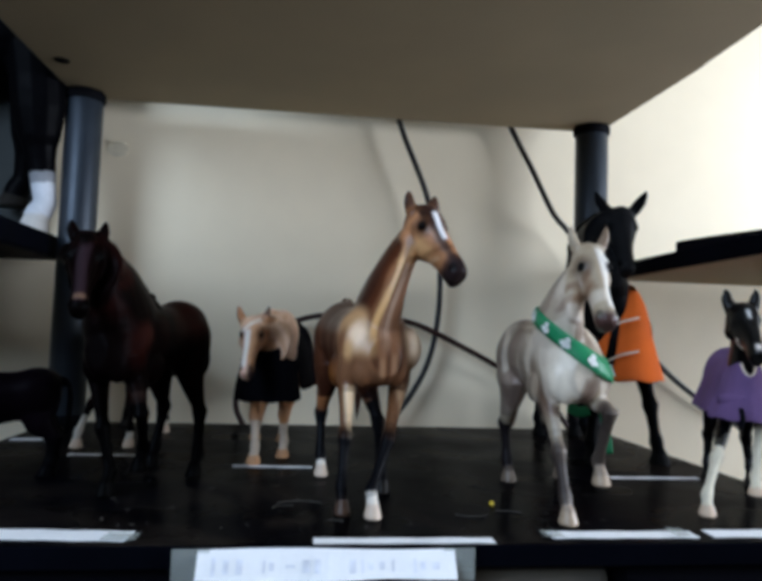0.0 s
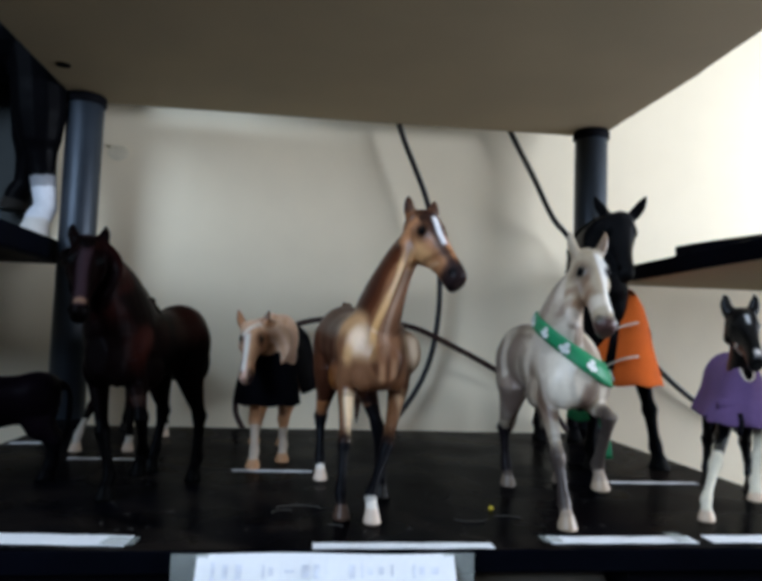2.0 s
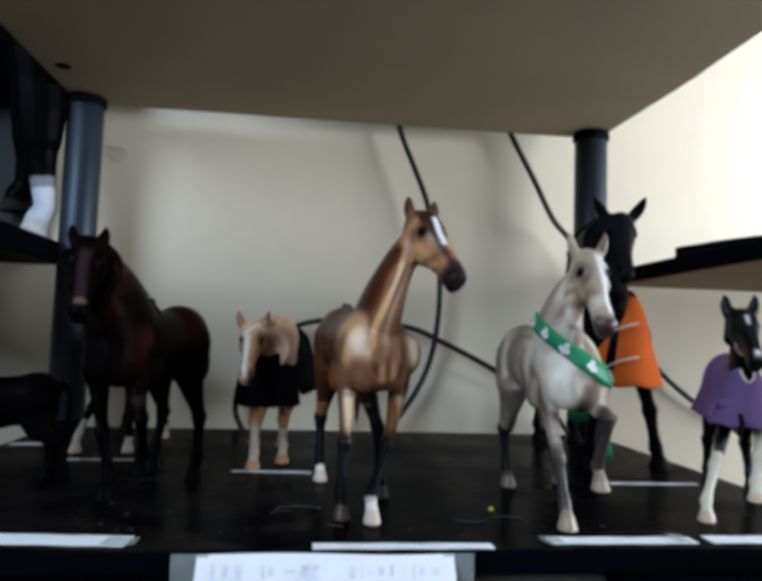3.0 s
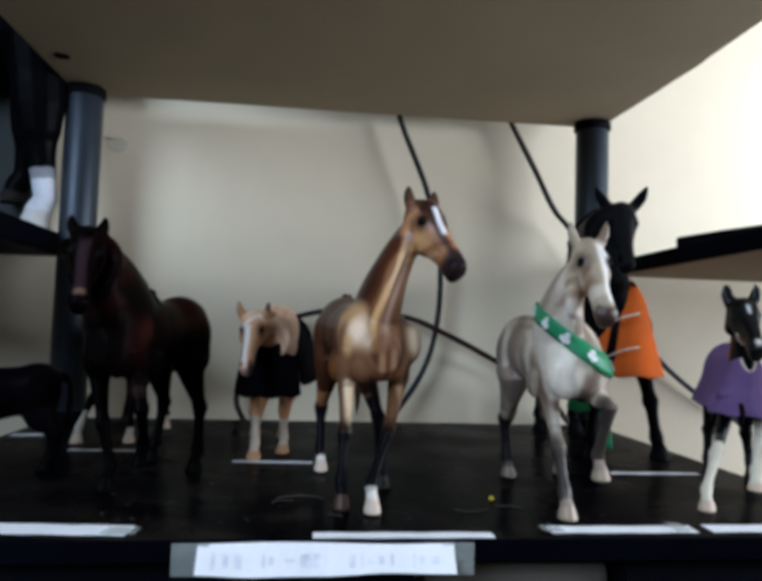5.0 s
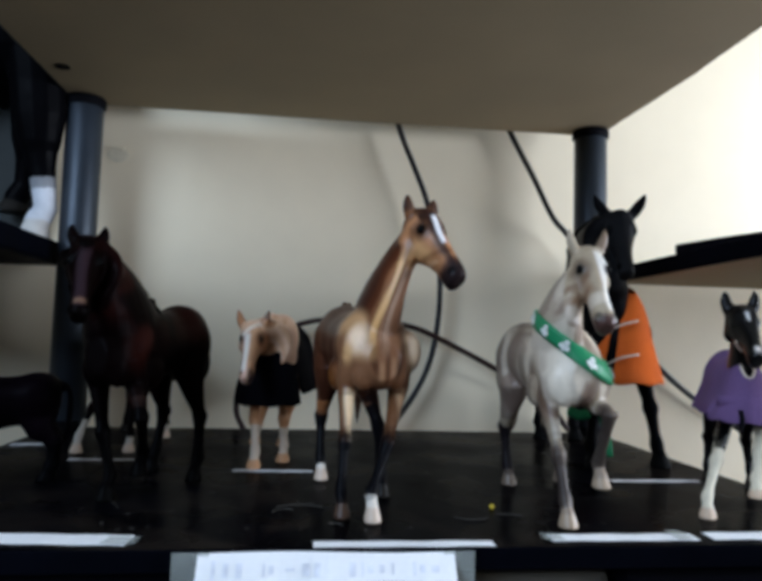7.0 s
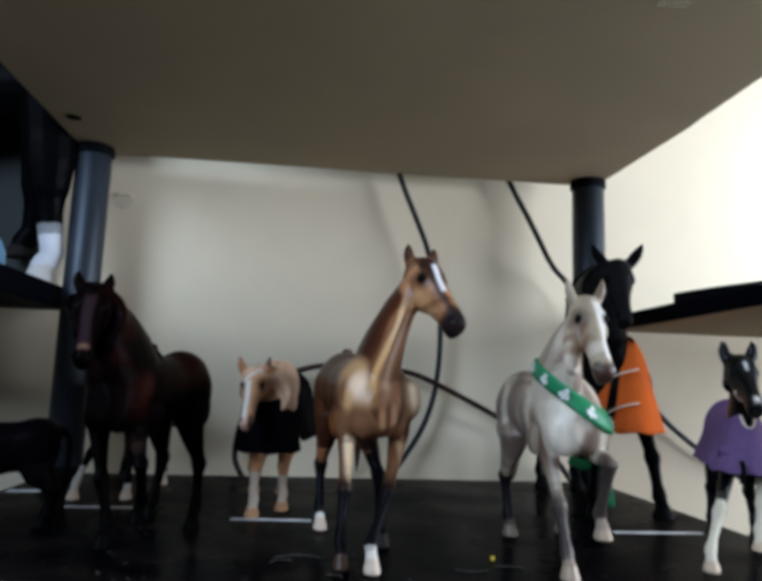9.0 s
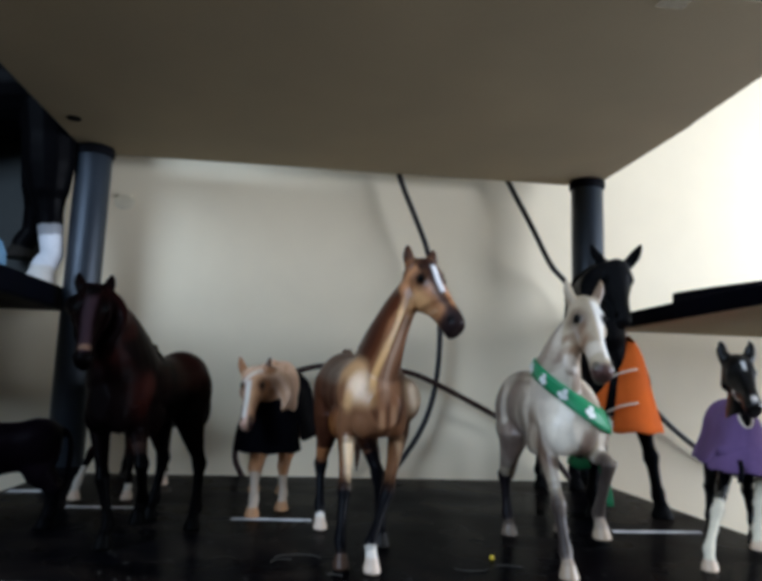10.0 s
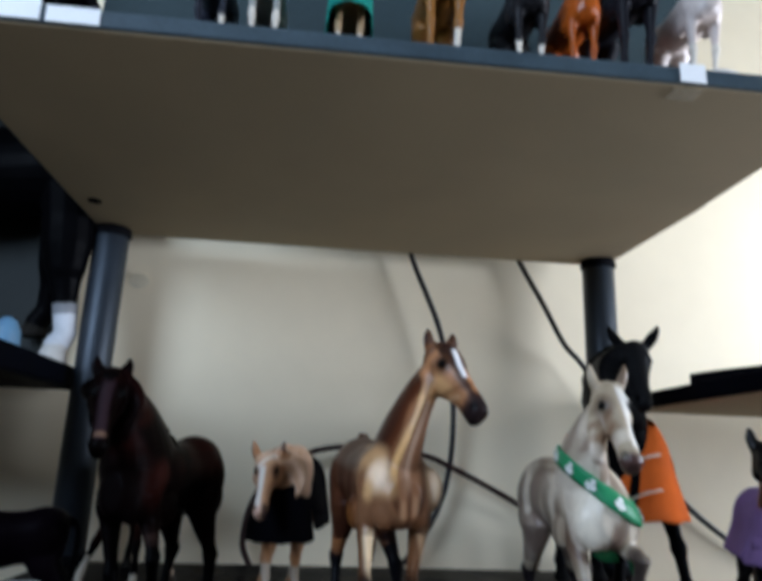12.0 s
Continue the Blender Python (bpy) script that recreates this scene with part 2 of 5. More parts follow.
class Horse:
    """Joints and surfaces of one model horse. turn 0 faces -y, positive turns towards +x. feet: FL, FR, HL, HR as (x, y, lift)."""

    def __init__(self, mid, ground, turn, size, poll, muzzle, feet=None, knees=None, neck=1.0, leg=1.0, barrel=1.0, tail=1.0, ears=1.0, crest=0.0, mane=1.0, splay=0.30, arch=0.0, head=1.0, hair=None, sway=0.0, muscle=True, hoofs=1.0, topneck=1.0, earw=1.0, snout=1.0, chest=1.0, earf=0.03, jowl=1.0, tail_line=None, straight=False):
        a = radians(turn)
        self.f, self.l, self.z = Vector((math.sin(a), -math.cos(a), 0)), Vector((math.cos(a), math.sin(a), 0)), Vector((0, 0, 1))
        self.o, self.s, self.ground = Vector((mid[0], mid[1], ground)), size, ground
        self.poll, self.muzzle = Vector(poll), Vector(muzzle)
        self.marks = []
        s, bm = size, bmesh.new()
        self.barrel = barrel
        rings = []
        for k in range(34):
            x = -0.50 + 0.99 * k / 33
            z, ry, rz = (sum(lerp(BODY, min(max(x + dx, -0.5), 0.49))[c] * wt for dx, wt in ((-0.03, 0.25), (0, 0.5), (0.03, 0.25))) for c in range(3))
            ry *= 1.0 + (chest - 1.0) * min(max((x - 0.12) / 0.2, 0.0), 1.0)
            rings.append([self.at(x, ry * barrel * math.cos(q), z + rz * math.sin(q) * (1.0 if math.sin(q) > 0 else barrel)) for q in [2 * math.pi * m / 24 for m in range(24)]])
            self.mark("body", x, self.at(x, 0, z), ry * s)
        loft(bm, rings)
        # neck
        base = self.at(0.235, 0, 0.69)
        back = (self.poll - base)
        c1 = base + self.f * (0.10 * s) + self.z * (back.z * 0.45) + self.l * (back.dot(self.l) * 0.2)
        if crest:
            c1 += self.z * crest * s
        c1 -= self.f * arch * s
        c1 += self.l * sway * s
        d = (self.muzzle - self.poll)
        self.hl = d.length
        d.normalize()
        n = self.z - self.z.dot(d) * d
        if n.length < 0.25:
            n = n + self.f * 0.5
            n -= n.dot(d) * d
        n.normalize()
        w = d.cross(n).normalized()
        self.d, self.n, self.w = d, n, w
        end = self.poll + d * (0.10 * self.hl) - n * (0.06 * self.hl)
        path = [base * (1 - t) ** 2 + c1 * (2 * t * (1 - t)) + end * t * t for t in [i / 19 for i in range(20)]]
        nr, self.neckf = [], []
        for i, p in enumerate(path):
            t = (path[min(i + 1, 19)] - path[max(i - 1, 0)]).normalized()
            u = i / 19
            ref = self.f * (1 - u) + n * u + d * 0.3 * u
            dd = (ref - ref.dot(t) * t).normalized()
            ww = t.cross(dd)
            ra, rb = lerp(NECK, u)
            top = 1.0 + (topneck - 1.0) * min(max((u - 0.25) / 0.35, 0.0), 1.0) * (1.0 - 0.9 * min(max((u - 0.78) / 0.22, 0.0), 1.0))
            ra, rb = ra * s * neck * top, rb * s * neck * (0.5 + 0.5 * top)
            nr.append([p + dd * (ra * math.cos(q)) + ww * (rb * math.sin(q)) for q in [2 * math.pi * k / 24 for k in range(24)]])
            self.mark("neck", u, p, rb)
            self.neckf.append((p, dd, ww, ra, rb))
            if mane and i % 1 == 0:
                self.mark("mane", u, p - dd * ra * 1.02, 0.012 * s)
        loft(bm, nr)
        if mane:
            pts = [sum((nr[i][k] for k in (11, 12, 13)), Vector()) / 3 for i in range(3, 20, 2)] + [self.poll + n * 0.05 * self.hl, self.poll + n * 0.13 * self.hl + d * 0.12 * self.hl]
            tube(bm, pts, [0.03 * s * mane] * 2 + [0.036 * s * mane] * 6 + [0.03 * s, 0.022 * s, 0.012 * s], seg=8)
        if hair:
            # locks that hang from the crest to one side
            side, long = hair
            for i in range(2, 10):
                c = sum((nr[2 * i][k] for k in (11, 12, 13)), Vector()) / 3
                lat = self.l * side
                wid = lerp(NECK, i / 9)[1] * s * neck
                drop = long * s * (1.0 - 0.35 * abs(i - 5) / 5)
                pts = [c, c + lat * wid * 0.9 - self.z * 0.02 * s + self.f * 0.03 * s, c + lat * (wid * 1.25) - self.z * drop * 0.5 + self.f * 0.07 * s, c + lat * (wid * 1.3) - self.z * drop + self.f * 0.09 * s]
                tube(bm, curve_pts(pts, 8), [(0.035 * s, 0.02 * s)] * 2 + [(0.042 * s, 0.024 * s)] * 4 + [(0.03 * s, 0.018 * s), (0.008 * s, 0.006 * s)], ref=self.f, seg=8)
                for p in curve_pts(pts, 7):
                    self.mark("mane", 0.5, p, 0.035 * s)
            pts = [self.poll - d * 0.02 * self.hl + n * 0.12 * self.hl, self.poll + d * 0.12 * self.hl + n * 0.17 * self.hl, self.poll + d * 0.34 * self.hl + n * 0.15 * self.hl]
            tube(bm, pts, [(0.03 * self.hl, 0.10 * self.hl), (0.03 * self.hl, 0.09 * self.hl), (0.012 * self.hl, 0.03 * self.hl)], ref=n, seg=8)
            for p in pts[:2]:
                self.mark("mane", 0.9, p, 0.05 * self.hl)
        # head
        hr = []
        for u, off, dep, wid in HEAD:
            sn = 1.0 + (snout - 1.0) * min(max((u - 0.55) / 0.25, 0.0), 1.0)
            dep, wid = dep * head * sn, wid * (0.35 + 0.65 * head) * sn
            c = self.poll + d * (u * self.hl) + n * (off * self.hl)
            hr.append([c + n * (dep * self.hl * math.cos(q)) + w * (wid * self.hl * math.sin(q) * (1.0 - 0.18 * max(0, -math.cos(q)))) for q in [2 * math.pi * k / 14 for k in range(14)]])
            self.mark("head", u, c, wid * self.hl)
        loft(bm, hr)
        self.eyes = []
        for sd in (-1, 1):
            e = self.poll + d * (0.30 * self.hl) + n * (0.075 * self.hl) + w * (sd * 0.143 * (0.35 + 0.65 * head) * self.hl)
            self.eyes.append(e)
            bmesh.ops.create_icosphere(bm, subdivisions=2, radius=0.040 * self.hl, matrix=Matrix.Translation(e))
            j = self.poll + d * (0.24 * self.hl) - n * ((0.14 * head + 0.10 * (jowl - 1.0)) * self.hl) + w * (sd * 0.092 * self.hl)
            bmesh.ops.create_icosphere(bm, subdivisions=2, radius=0.120 * jowl * self.hl, matrix=Matrix.Translation(j))
            # brow and cheek ridges
            for qu, qn, qw, rr in ((0.25, 0.10, 0.108, 0.042), (0.20, 0.095, 0.10, 0.038), (0.40, 0.01, 0.105, 0.035), (0.48, 0.0, 0.092, 0.03)):
                bmesh.ops.create_icosphere(bm, subdivisions=2, radius=rr * self.hl, matrix=Matrix.Translation(self.poll + d * (qu * self.hl) + n * (qn * head * self.hl) + w * (sd * qw * (0.35 + 0.65 * head) * self.hl)))
            # nostril rim
            q = self.poll + d * (0.92 * self.hl) + n * (0.02 * self.hl) + w * (sd * 0.078 * snout * self.hl)
            bmesh.ops.create_icosphere(bm, subdivisions=2, radius=0.038 * self.hl, matrix=Matrix.Translation(q))
            # ear
            up = (self.z + n * 0.30 - d * 0.25 + w * (sd * splay)).normalized()
            b = self.poll + n * (0.03 * self.hl) + w * (sd * 0.11 * head * self.hl) + d * earf * self.hl
            el = 0.30 * self.hl * ears
            tube(bm, [b - up * 0.1 * el, b + up * 0.2 * el + w * sd * 0.03 * el, b + up * 0.5 * el + w * sd * 0.05 * el, b + up * 0.8 * el + w * sd * 0.02 * el, b + up * el - w * sd * 0.04 * el],
                 [(0.062 * self.hl, 0.055 * self.hl * earw), (0.060 * self.hl, 0.072 * self.hl * earw), (0.052 * self.hl, 0.068 * self.hl * earw), (0.034 * self.hl, 0.040 * self.hl * earw), 0.008 * self.hl], ref=n, seg=8)
            for k in (0.0, 0.35, 0.7, 1.0):
                self.mark("ear", k, b + up * k * el, 0.03 * self.hl)
        # muscles of chest, shoulder and haunch
        for sd in (-1, 1) if muscle else ():
            for (x, y, z), (rx, ry, rz), tilt in (((0.405, 0.062, 0.645), (0.062, 0.058, 0.100), 0), ((0.29, 0.095, 0.74), (0.085, 0.062, 0.17), -18), ((0.20, 0.12, 0.62), (0.10, 0.05, 0.09), 0),
                                                  ((-0.31, 0.085, 0.76), (0.15, 0.095, 0.16), 0), ((-0.40, 0.08, 0.66), (0.085, 0.07, 0.14), 10)):
                q = Matrix.Translation(self.at(x, y * sd * (chest if x > 0 else 1.0), z)) @ Matrix((self.f, self.l, self.z)).transposed().to_4x4() @ Matrix.Rotation(radians(tilt), 4, "Y") @ Matrix.Diagonal((rx * s, ry * s, rz * s, 1))
                bmesh.ops.create_icosphere(bm, subdivisions=3, radius=1.0, matrix=q)
        # legs
        feet = feet or [None] * 4
        std = [(0.30, 0.09), (0.30, -0.09), (-0.42, 0.09), (-0.42, -0.09)]
        for i, name in enumerate(("FL", "FR", "HL", "HR")):
            sd = 1 if i % 2 == 0 else -1
            if feet[i] is None:
                g, lift = self.at(std[i][0], std[i][1], 0), 0.0
            else:
                g, lift = Vector((feet[i][0], feet[i][1], ground)), feet[i][2]
            g = g + self.z * lift
            fet = g + self.z * 0.115 * s - self.f * 0.028 * s
            cor = g + self.z * 0.055 * s + self.f * 0.004 * s
            toe = g + self.f * 0.018 * s
            k = knees.get(name) if knees else None
            if i < 2:
                top, elb = self.at(0.34, 0.085 * chest * sd, 0.70), self.at(0.305, 0.105 * chest * sd, 0.565)
                kn = Vector(k) if k else fet + (elb - fet) * 0.46 + self.f * 0.018 * s
                pts = [top, elb, elb + (kn - elb) * 0.45, elb + (kn - elb) * 0.82, kn, kn + (fet - kn) * 0.25, kn + (fet - kn) * 0.7, fet, fet + (cor - fet) * 0.55, cor, toe]
                rad = [0.078, 0.054, 0.038, 0.030, 0.040, 0.028, 0.025, 0.035, 0.027, 0.037, 0.050]
            else:
                top, stf = self.at(-0.34, 0.075 * sd, 0.75), self.at(-0.245, 0.095 * sd, 0.60)
                kn = Vector(k) if k else g + self.z * 0.345 * s - self.f * 0.055 * s + (stf - g).dot(self.l) * 0.35 * self.l + (self.at(-0.42, 0, 0) - g).dot(self.f) * 0.25 * self.f
                if straight:
                    stf = top + (kn - top) * 0.4
                pts = [top, stf, stf + (kn - stf) * 0.45, stf + (kn - stf) * 0.85, kn, kn + (fet - kn) * 0.25, kn + (fet - kn) * 0.7, fet, fet + (cor - fet) * 0.55, cor, toe]
                rad = [0.090, 0.080, 0.055, 0.046, 0.037, 0.031, 0.027, 0.026, 0.028, 0.037, 0.050] if straight else [0.105, 0.095, 0.062, 0.038, 0.046, 0.031, 0.028, 0.037, 0.028, 0.037, 0.050]
            rad = [r * s * ((leg * hoofs if n_ > 8 else leg) if n_ > 1 else 1.0) for n_, r in enumerate(rad)]
            tube(bm, pts[:-1], [(r * 1.15, r) if n_ > 2 else (r * 1.25, r * 0.95) for n_, r in enumerate(rad[:-1])], ref=self.f, seg=12)
            hoof = [[c + self.f * (r * 1.1 * math.cos(q)) + self.l * (r * math.sin(q)) for q in [2 * math.pi * j / 12 for j in range(12)]]
                    for c, r in ((cor + self.z * 0.012 * s, rad[-2] * 0.9), (cor - self.z * 0.008 * s, rad[-2] * 1.05), (g + self.f * 0.010 * s + self.z * 0.012 * s, rad[-1]), (g + self.f * 0.012 * s, rad[-1] * 0.98))]
            loft(bm, hoof)
            fine = curve_pts(pts, 24)
            for j, p in enumerate(fine):
                u = j / 23 * 10
                self.mark(name, u / 10, p, np.interp(u, range(11), rad))
        # tail
        if tail:
            pts = [self.at(-0.44, 0, 0.86)] + [Vector(p) for p in tail_line] if tail_line else [self.at(-0.46, 0, 0.89), self.at(-0.53, 0, 0.88), self.at(-0.575, 0.01, 0.76), self.at(-0.575, 0.015, 0.58), self.at(-0.56, 0.01, 0.42), self.at(-0.55, 0, 0.30)]
            tube(bm, curve_pts(pts, 12), [s * tail * v for v in (0.03, 0.034, 0.036, 0.040, 0.046, 0.05, 0.052, 0.05, 0.046, 0.038, 0.026, 0.010)], ref=self.f, seg=10)
            for p in curve_pts(pts, 8)[1:]:
                self.mark("tail", 0, p, 0.045 * s)
        self.bm = bm

    def at(self, x, y, z):
        return self.o + self.f * (x * self.s) + self.l * (y * self.s) + self.z * (z * self.s)

    def mark(self, name, u, p, r):
        self.marks.append((name, u, p, r))

    def finish(self, name, coat, label, voxel=0.0016, group="model horses on the shelves", material=None):
        """Fuses the solids into one skin, smooths it and paints the coat on its points."""
        me = bpy.data.meshes.new(name)
        bmesh.ops.recalc_face_normals(self.bm, faces=self.bm.faces)
        self.bm.to_mesh(me)
        self.bm.free()
        raw = new(name, me)
        md = raw.modifiers.new("fuse", "REMESH")
        md.mode, md.voxel_size, md.use_smooth_shade = "VOXEL", voxel, True
        sm = raw.modifiers.new("soften", "SMOOTH")
        sm.factor, sm.iterations = 0.5, max(4, int(self.s / 0.0016 / 17)) if voxel > 0.0013 else 11
        deps = bpy.context.evaluated_depsgraph_get()
        skin = bpy.data.meshes.new_from_object(raw.evaluated_get(deps))
        raw.modifiers.clear()
        raw.data = skin
        bpy.data.meshes.remove(me)
        skin.name = name
        nv = len(skin.vertices)
        co = np.empty(nv * 3)
        skin.vertices.foreach_get("co", co)
        co = co.reshape(-1, 3)
        zc = co[:, 2].copy()
        co[:, 2] = np.where(zc < self.ground, self.ground, zc)
        skin.vertices.foreach_set("co", co.ravel())
        best, who = np.full(nv, 1e9), np.zeros(nv, int)
        for i, (_, _, p, r) in enumerate(self.marks):
            dist = np.linalg.norm(co - np.array(p), axis=1) - r
            hit = dist < best
            best[hit], who[hit] = dist[hit], i
        names = np.array([m[0] for m in self.marks])[who]

        def share(*kinds):
            """Soft membership of the points in some parts."""
            own, rest = np.full(nv, 1e3), np.full(nv, 1e3)
            for kind, _, p, r in self.marks:
                dist = np.linalg.norm(co - np.array(p), axis=1) - r
                if kind in kinds:
                    own = np.minimum(own, dist)
                else:
                    rest = np.minimum(rest, dist)
            return soft(rest - own, -0.022 * self.s, 0.022 * self.s)

        wm, we, wh = share("mane", "tail"), share("ear"), share("head")
        us = np.array([m[1] for m in self.marks], float)[who]
        loc = co - np.array(self.o)
        lx, ly, lz = (loc @ np.array(v) / self.s for v in (self.f, self.l, self.z))
        hv = co - np.array(self.poll)
        hu, hw, hn = (hv @ np.array(v) / self.hl for v in (self.d, self.w, self.n))
        jit = np.array([noise.noise(Vector(c) * (6.0 / self.s)) for c in co[::1]]) if nv < 200000 else np.zeros(nv)
        st = np.c_[lx * 13, ly * 13, lz * 3.2]
        streak = np.array([noise.noise(Vector(c)) for c in st]) if nv < 200000 else np.zeros(nv)
        # position round the neck: height along it, front, side
        nd, ni = np.full(nv, 1e9), np.zeros(nv, int)
        self.neckf = [tuple(a * (1 - k / 8) + b * (k / 8) for a, b in zip(f, g)) for f, g in zip(self.neckf, self.neckf[1:]) for k in range(8)]
        for i, (p, _, _, _, _) in enumerate(self.neckf):
            dist = np.linalg.norm(co - np.array(p), axis=1)
            hit = dist < nd
            nd[hit], ni[hit] = dist[hit], i
        P, A, B = (np.array([f[k] for f in self.neckf])[ni] for k in (0, 1, 2))
        ra, rb = (np.array([f[k] for f in self.neckf])[ni] for k in (3, 4))
        na, nb = ((co - P) * A).sum(1) / ra, ((co - P) * B).sum(1) / rb
        nu = ni / (len(self.neckf) - 1)
        ns = ((co - P) @ np.array(self.l)) / rb
        nw = soft(nu, 0.10, 0.34) * soft(-np.sqrt(na ** 2 + nb ** 2), -1.9, -1.35) * (1 - wh) * (1 - we)
        nst = np.array([noise.noise(Vector(c)) for c in np.c_[ns * 2.6, na * 0.6, nu * 1.6 + 3.0]])
        eye = np.min([np.linalg.norm(co - np.array(e), axis=1) for e in self.eyes], axis=0) / self.hl
        col = np.array(coat(dict(part=names, u=us, x=lx, y=ly, z=lz, hu=hu, hw=hw, hn=hn, jit=jit, eye=eye, streak=streak, na=na, nb=nb, nu=nu, ns=ns, nw=nw, nst=nst, wm=wm, we=we, wh=wh)))
        attr = skin.color_attributes.new("coat", "FLOAT_COLOR", "POINT")
        attr.data.foreach_set("color", np.c_[col, np.ones(nv)].ravel().astype(np.float32))
        skin.materials.clear()
        skin.materials.append(material or M_COAT)
        for p in skin.polygons:
            p.use_smooth = True
        tagged(raw, label, "model horse", group)
        return raw


def soft(v, a, b):
    """0 below a, 1 above b, smooth between."""
    t = np.clip((v - a) / (b - a), 0, 1)
    return t * t * (3 - 2 * t)


def coat(base, legs=None, mane=None, socks=(), sock=(0.72, 0.66, 0.58), hoof=(0.02, 0.018, 0.016), muzzle=None, blaze=None, rump=None, leg_from=0.35, white_hoof=(0.62, 0.50, 0.40), mottle=None, pale=None, snip=None, face=None, forelock=None, neckc=None, extra=None, last=None, rich=1.22):
    """A painter of coats: base colour, leg points, mane and tail, socks on named legs, a blaze on the face."""
    def paint(v):
        n = len(v["u"])
        c = np.tile(np.array(base, float), (n, 1))

        def put(mask, colour):
            nonlocal c
            c = c * (1 - mask[:, None]) + np.array(colour) * mask[:, None]

        if rump is not None:
            put(soft(-v["x"] + 0.12 * v["jit"], -0.05, 0.35) * (v["z"] > 0.45), rump)
        trunk = np.isin(v["part"], ["body", "neck", "FL", "FR", "HL", "HR"]) * (v["z"] > 0.5)
        if mottle is not None:
            put(soft(v["jit"], 0.02, 0.30) * (trunk + 0.7 * (v["part"] == "head")) * 0.55, mottle)
        if pale is not None:
            put(soft(-v["jit"], 0.08, 0.40) * trunk * 0.7, pale)
        if extra:
            extra(v, put)
        isleg = np.isin(v["part"], ["FL", "FR", "HL", "HR"])
        if legs is not None:
            put(soft(v["u"] + 0.04 * v["jit"], leg_from - 0.08, leg_from + 0.12) * isleg, legs)
        for k in ("FL", "FR", "HL", "HR"):
            if k in socks:
                put(soft(v["u"] + 0.02 * v["jit"], socks[k] - 0.02, socks[k] + 0.02) * (v["part"] == k), sock)
            put((v["part"] == k) * np.maximum(soft(-v["z"], -0.075, -0.062) * (v["u"] > 0.8), soft(v["u"], 0.91, 0.94)), white_hoof if k in socks else hoof)
        if mane is not None:
            put(v["wm"], mane)
            put(soft(v["u"], 0.75, 0.95) * v["we"] * (v["part"] == "ear") * 0.8, mane)
        head = v["wh"]
        if neckc is not None:
            put(v["nw"] * (0.75 + 0.5 * v["nst"]).clip(0, 1), neckc)
        if face is not None:
            put(head * 1.0, face)
        if forelock is not None:
            put(head * soft(v["hn"] + 0.03 * v["jit"], 0.10, 0.14) * soft(-v["hu"], -0.55, -0.35), forelock)
            put(v["we"] * soft(v["u"], 0.05, 0.3) * 0.9, forelock)
        if last:
            last(v, put, head)
        if muzzle is not None:
            put(soft(v["hu"] + 0.06 * v["jit"], 0.72, 0.90) * head, muzzle)
        if blaze is not None:
            w, u0, u1, tone = blaze[:4]
            put(head * soft(-np.abs(v["hw"] - (blaze[4] if len(blaze) > 4 else 0.0) + 0.02 * v["jit"]), -w - 0.015, -w + 0.015) * (v["hn"] > 0.0) * soft(v["hu"], u0 - 0.03, u0 + 0.03) * soft(-v["hu"], -u1 - 0.03, -u1 + 0.03), tone)
        if snip is not None:
            w, u0, u1, tone = snip
            put(head * soft(-np.abs(v["hw"]), -w - 0.015, -w + 0.015) * (v["hn"] > 0.0) * soft(v["hu"], u0 - 0.03, u0 + 0.03) * soft(-v["hu"], -u1 - 0.03, -u1 + 0.03), tone)
        dim = [0.25 * q for q in (muzzle if muzzle is not None else base)]
        put(head * soft(-np.sqrt((v["hu"] - 0.90) ** 2 + (np.abs(v["hw"]) - 0.075) ** 2 + (v["hn"] - 0.05) ** 2), -0.055, -0.035), dim)
        put(head * soft(-np.abs(v["hn"] + 0.085), -0.016, -0.006) * soft(v["hu"], 0.74, 0.80), dim)
        put(soft(-v["eye"], -0.085, -0.055) * head * 0.6, dim)
        put(soft(-v["eye"], -0.052, -0.042), (0.004, 0.004, 0.004))
        grey_of = c.mean(1, keepdims=True)
        return np.clip(grey_of + (c - grey_of) * rich, 0.0, 0.95)
    return paint


